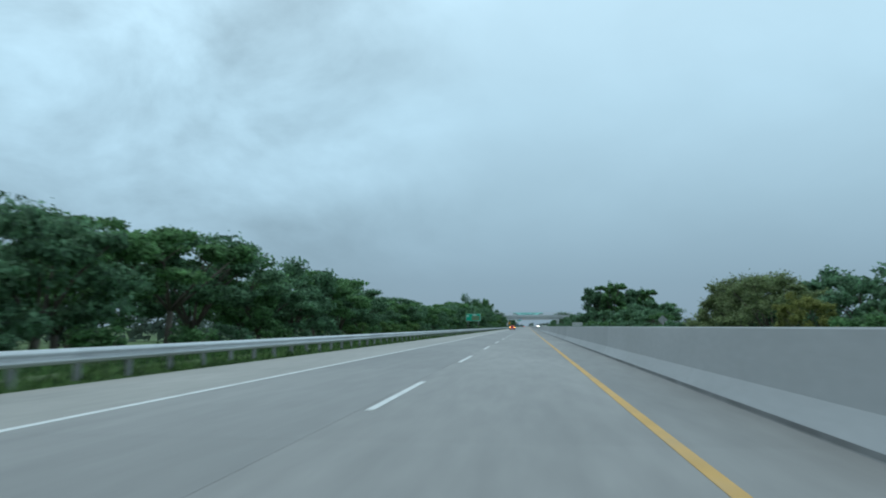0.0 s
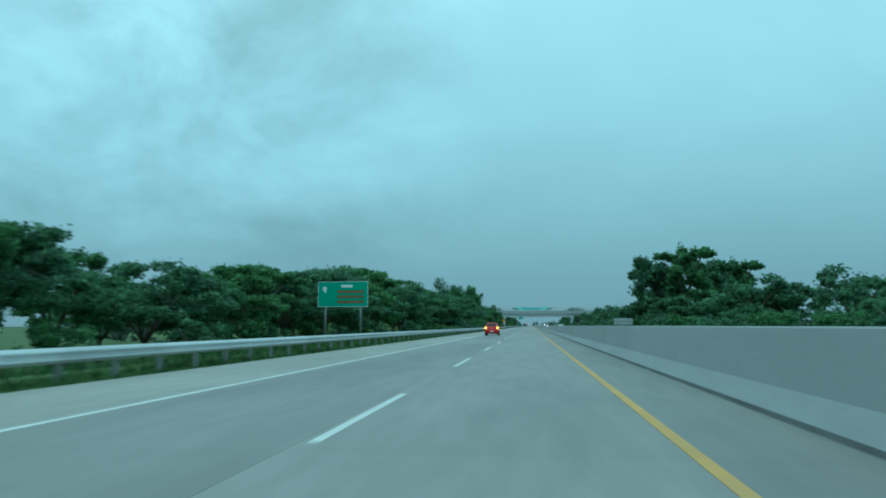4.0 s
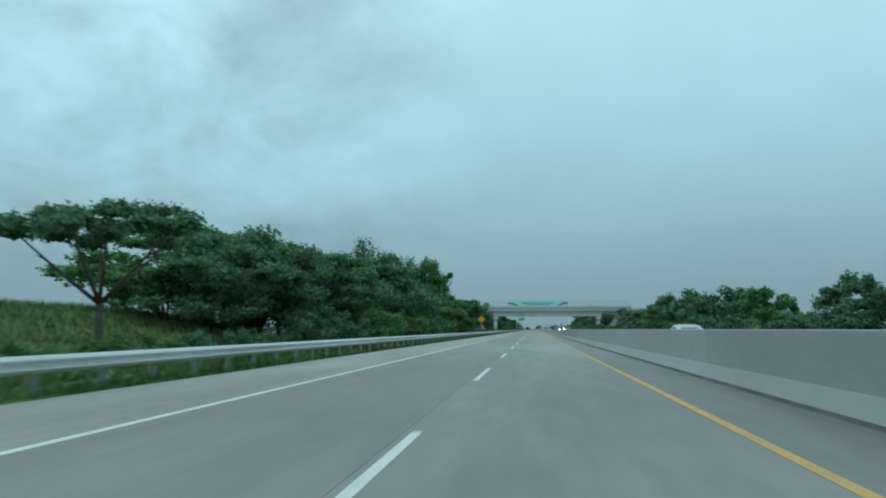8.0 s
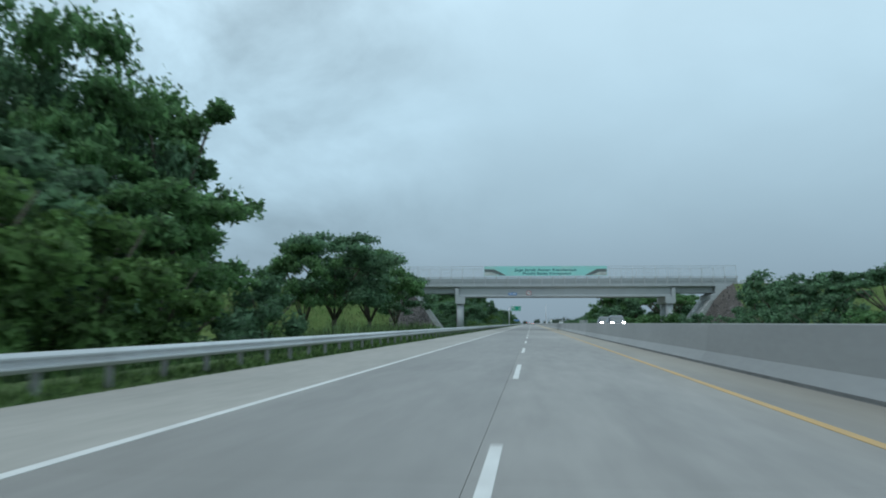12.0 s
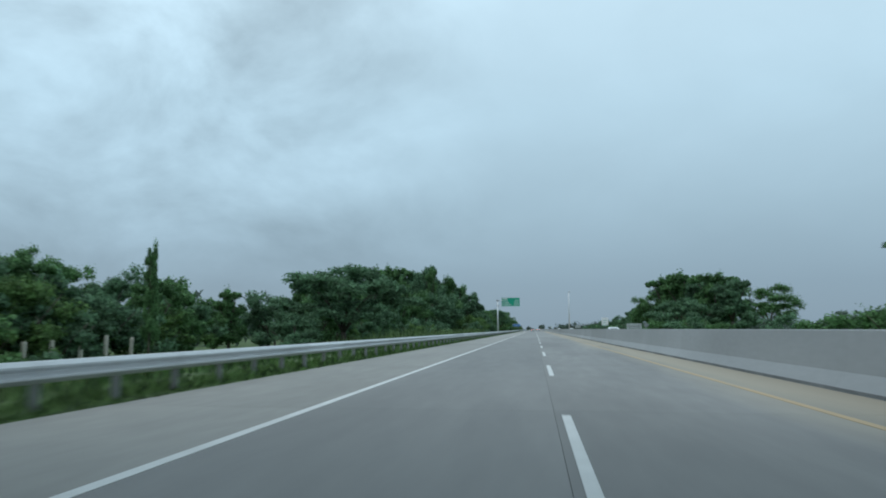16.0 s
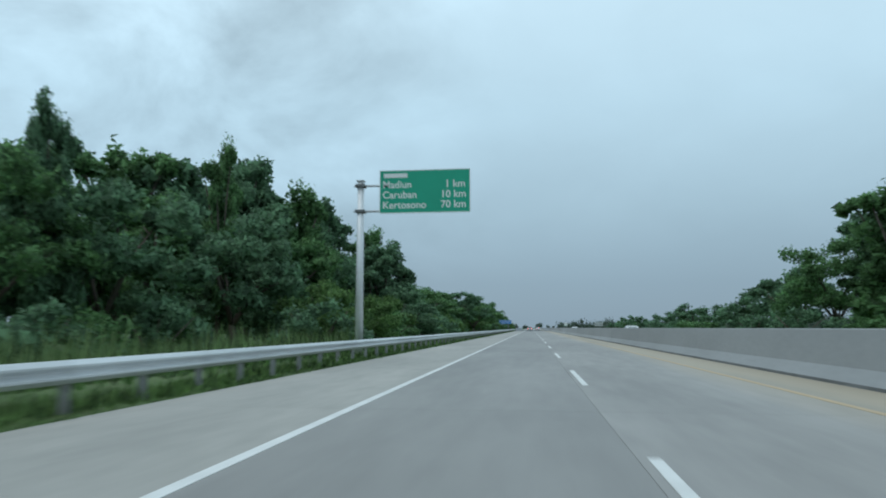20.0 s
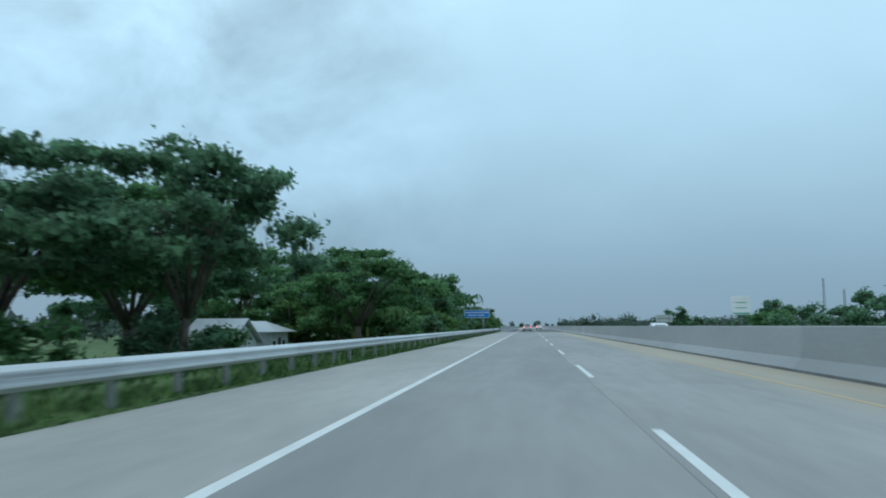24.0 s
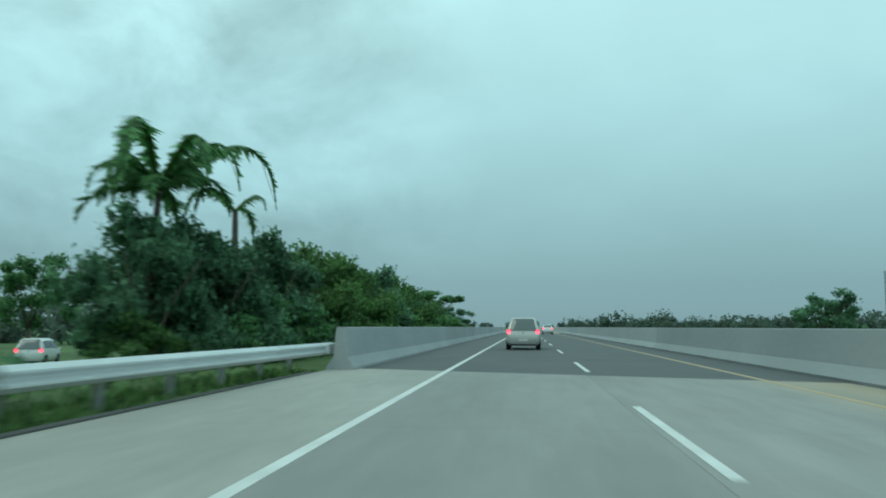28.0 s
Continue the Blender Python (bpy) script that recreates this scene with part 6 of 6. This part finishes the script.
def make_car(name, label, stations, paint, at, rz=0.0, lamps="tail", group="", wheelbase=(0.68, 3.05), scale=(1, 1, 1), tail_mat=None, screen=None):
    """A car that stands with its tail at the origin and its nose towards +y."""
    e = thing(name, label, "car", at, group, rz=rz)
    e.scale = scale

    def ring(st):
        y, w, z0, zb, zr, wr = st
        half = [(w * 0.80, z0), (w * 0.97, z0 + 0.10), (w, zb * 0.62), (w * 0.985, zb), ((w * 0.985 + wr) / 2 + 0.015, (zb + zr) / 2), (wr, zr - 0.03), (wr * 0.80, zr)]
        return [(x, y, z) for x, z in half] + [(-x, y, z) for x, z in half[::-1]]
    bm = bmesh.new()
    rings = [[bm.verts.new(p) for p in ring(s)] for s in stations]
    n = len(rings[0])
    for a, b in zip(rings, rings[1:]):
        for i in range(n):
            bm.faces.new((a[i], b[i], b[(i + 1) % n], a[(i + 1) % n]))
    bm.faces.new(rings[0])
    bm.faces.new(rings[-1][::-1])
    bmesh.ops.recalc_face_normals(bm, faces=bm.faces)
    part("body", bm, paint, e, smooth=True)

    def surf(st, f, g=0.012):
        """The point a fraction f up from belt to roof on the flank at station st, a little proud."""
        y, w, z0, zb, zr, wr = st
        x = (1 - f) * w * 0.985 + f * wr + 0.02 * math.sin(math.pi * f)
        return x + g, y, zb + f * (zr - 0.03 - zb)

    def at_y(y):
        for a, b in zip(stations, stations[1:]):
            if a[0] <= y <= b[0]:
                k = (y - a[0]) / (b[0] - a[0])
                return tuple(p + k * (q - p) for p, q in zip(a, b))
        return stations[-1]
    roof_i = max(range(len(stations)), key=lambda i: stations[i][4])
    rear = [s for s in stations[:roof_i] if s[4] > 1.05]
    y_a, y_b = rear[0][0] + 0.30, stations[-4][0] - 0.22
    cuts = [y_a, y_a + (y_b - y_a) * 0.42, y_a + (y_b - y_a) * 0.46, y_b]
    for s in (-1, 1):
        for c0, c1 in ((cuts[0], cuts[1]), (cuts[2], cuts[3])):
            bm = bmesh.new()
            cols = []
            for k in range(5):
                st = at_y(c0 + (c1 - c0) * k / 4)
                top = 0.82 if st[4] - st[3] > 0.3 else 0.7
                cols.append([bm.verts.new((s * p[0], p[1], p[2])) for p in (surf(st, 0.10), surf(st, 0.45, 0.02), surf(st, top))])
            for a, b in zip(cols, cols[1:]):
                for i in range(2):
                    bm.faces.new((a[i], b[i], b[i + 1], a[i + 1]) if s > 0 else (a[i + 1], b[i + 1], b[i], a[i]))
            part("side_window", bm, M_CARGLASS, e, smooth=True)
        bm = boxed(s * 0.91 - 0.07, s * 0.91 + 0.07, stations[-4][0] - 0.30, stations[-4][0] - 0.18, 0.95, 1.06, 0.03)
        part("door_mirror", bm, paint, e)
    # rear and front screens follow the body
    for pane, sts, sgn in (("rear_window", [at_y(rear[0][0] - 0.05), *[s for s in rear[1:] if s[0] < rear[0][0] + 0.34]], -1), ("windscreen", stations[-5:-3], 1)):
        bm = bmesh.new()
        rows = []
        for n, st in enumerate(sts):
            y, z, w = st[0], st[4], st[5]
            if n == 0:
                z, y = z + (0.02 if sgn < 0 else -0.03), y
            rows.append([bm.verts.new((u * (w - 0.075), y + sgn * 0.016, z + 0.014 - (0.03 if abs(u) > 0.9 else 0))) for u in (-1, -0.8, -0.4, 0, 0.4, 0.8, 1)])
        for p, q in zip(rows, rows[1:]):
            for k in range(6):
                bm.faces.new((p[k], p[k + 1], q[k + 1], q[k]))
        part(pane, bm, screen or M_REARGLASS, e, smooth=True)
    # wheels
    for y in wheelbase:
        for s in (-1, 1):
            bm = bmesh.new()
            turn = Matrix.Translation((s * 0.755, y, 0.30)) @ Matrix.Rotation(radians(90), 4, "Y")
            bmesh.ops.create_cone(bm, cap_ends=True, segments=26, radius1=0.30, radius2=0.30, depth=0.21, matrix=turn)
            bmesh.ops.bevel(bm, geom=[ed for ed in bm.edges if len(ed.link_faces) == 2 and ed.calc_face_angle() > 1.0], offset=0.025, segments=2, affect="EDGES")
            tyre = part("wheel", bm, M_TYRE, e, "black rubber tyre", smooth=False)
            bm = bmesh.new()
            for k in range(6):
                sp = boxed(-0.035, 0.035, 0.03, 0.19, -0.012, 0.012)
                bmesh.ops.rotate(sp, verts=sp.verts, cent=(0, 0, 0), matrix=Matrix.Rotation(radians(60 * k), 3, "Z"))
                tmp = bpy.data.meshes.new("spoke")
                sp.to_mesh(tmp)
                sp.free()
                bm.from_mesh(tmp)
                bpy.data.meshes.remove(tmp)
            bmesh.ops.create_cone(bm, cap_ends=True, segments=16, radius1=0.05, radius2=0.05, depth=0.03)
            bmesh.ops.transform(bm, verts=bm.verts, matrix=Matrix.Translation((s * 0.866, y, 0.30)) @ Matrix.Rotation(radians(90), 4, "Y"))
            part("rim", bm, M_RIM, tyre)
            # dark wheel arch
            bm = bmesh.new()
            bmesh.ops.create_cone(bm, cap_ends=True, segments=26, radius1=0.36, radius2=0.36, depth=0.02, matrix=Matrix.Translation((s * 0.838, y, 0.32)) @ Matrix.Rotation(radians(90), 4, "Y"))
            part("wheel_arch", bm, M_TRIM, e)
    part("rear_bumper_skirt", boxed(-0.62, 0.62, 0.0, 0.12, 0.22, 0.31, 0.02), M_TRIM, e)
    part("licence_plate", boxed(-0.22, 0.22, -0.022, -0.005, 0.45, 0.58, 0.004), M_PLATE, e, "pale licence plate")
    zl = rear[0][3] - 0.03
    for s in (-1, 1):
        x0, x1 = sorted((s * 0.62, s * 0.80))
        part("lamp_housing", boxed(*sorted((s * 0.58, s * 0.81)), 0.05, 0.22, zl - 0.17, zl + 0.14, 0.03), M_SIGN_RED, e, "dark red lamp housing")
        part("tail_lamp", boxed(x0, x1, 0.035, 0.17, zl - 0.11, zl + 0.10, 0.03), tail_mat or M_TAIL, e, "lit red tail lamp")
        nose = stations[-1][0]
        x0, x1 = sorted((s * 0.42, s * 0.70))
        hz = 0.27 if lamps == "head" else 0.0
        part("head_lamp", boxed(x0, x1, nose - 0.30 - hz, nose - 0.07 - hz * 0.5, 0.60 + hz * 1.45, 0.76 + hz * 1.25, 0.03), M_HEAD if lamps == "head" else M_SIGN_WHITE, e)
    part("badge", boxed(-0.06, 0.06, 0.03, 0.075, zl - 0.10, zl + 0.0, 0.02), M_RIM, e)
    if tail_mat:
        part("roof_spoiler", boxed(-0.50, 0.50, 0.50, 0.78, 1.405, 1.445, 0.012), paint, e)
        for s in (-1, 1):
            part("turn_signal", boxed(*sorted((s * 0.795, s * 0.845)), 3.30, 3.44, 0.66, 0.75, 0.01), tail_mat, e, "lit amber turn signal")
    if lamps == "head":
        part("radiator_grille", boxed(-0.4, 0.4, stations[-1][0] - 0.02, stations[-1][0] + 0.012, 0.36, 0.54, 0.01), M_TRIM, e)
    return e


make_car("hatchback_car", "red hatchback with brake lights on in the outer lane", HATCH, M_CAR_RED, (-2.27, 213.75, 0.006), scale=(0.92, 1, 0.955), tail_mat=M_AMBER, screen=M_CARGLASS)
make_car("minivan", "silver minivan with tail lights on", VAN, M_CAR_SILVER, (-1.73, 911.4, 0.006), group="cars on the road ahead", wheelbase=(0.72, 3.35), scale=(1, 1, 0.94))
make_car("hatchback_car", "pale car with bright tail lights further ahead", HATCH, M_CAR_WHITE, (1.75, 988.0, 0.006), group="cars on the road ahead")
make_car("parked_suv", "white off-road car on the lane below the bank", VAN, M_CAR_WHITE, (-32.5, 917.0, ground_height(-32.5) + 0.02), rz=20.0, wheelbase=(0.72, 3.35))
for x, y, st, paint in ((9.3, 307.7, HATCH, M_CAR_SILVER), (9.4, 619, HATCH, M_CAR_WHITE), (9.4, 724, HATCH, M_CAR_SILVER), (9.4, 823.9, HATCH, M_CAR_WHITE)):
    make_car("oncoming_car", "car on the opposite carriageway, its roof showing above the barrier", st, paint, (x, y, 0.006), rz=180.0, group="oncoming cars", wheelbase=(0.7, 3.1), scale=(1, 1, 0.9))
for x, y in ((9.3, 478.0), (9.5, 491.0)):
    make_car("oncoming_truck", "high pickup truck with dazzling headlights on the opposite carriageway", VAN, M_CAR_DARK, (x, y, 0.006), rz=180.0, lamps="head", group="oncoming cars", wheelbase=(0.72, 3.35), scale=(1.05, 1.05, 1.14))
build_slabs()
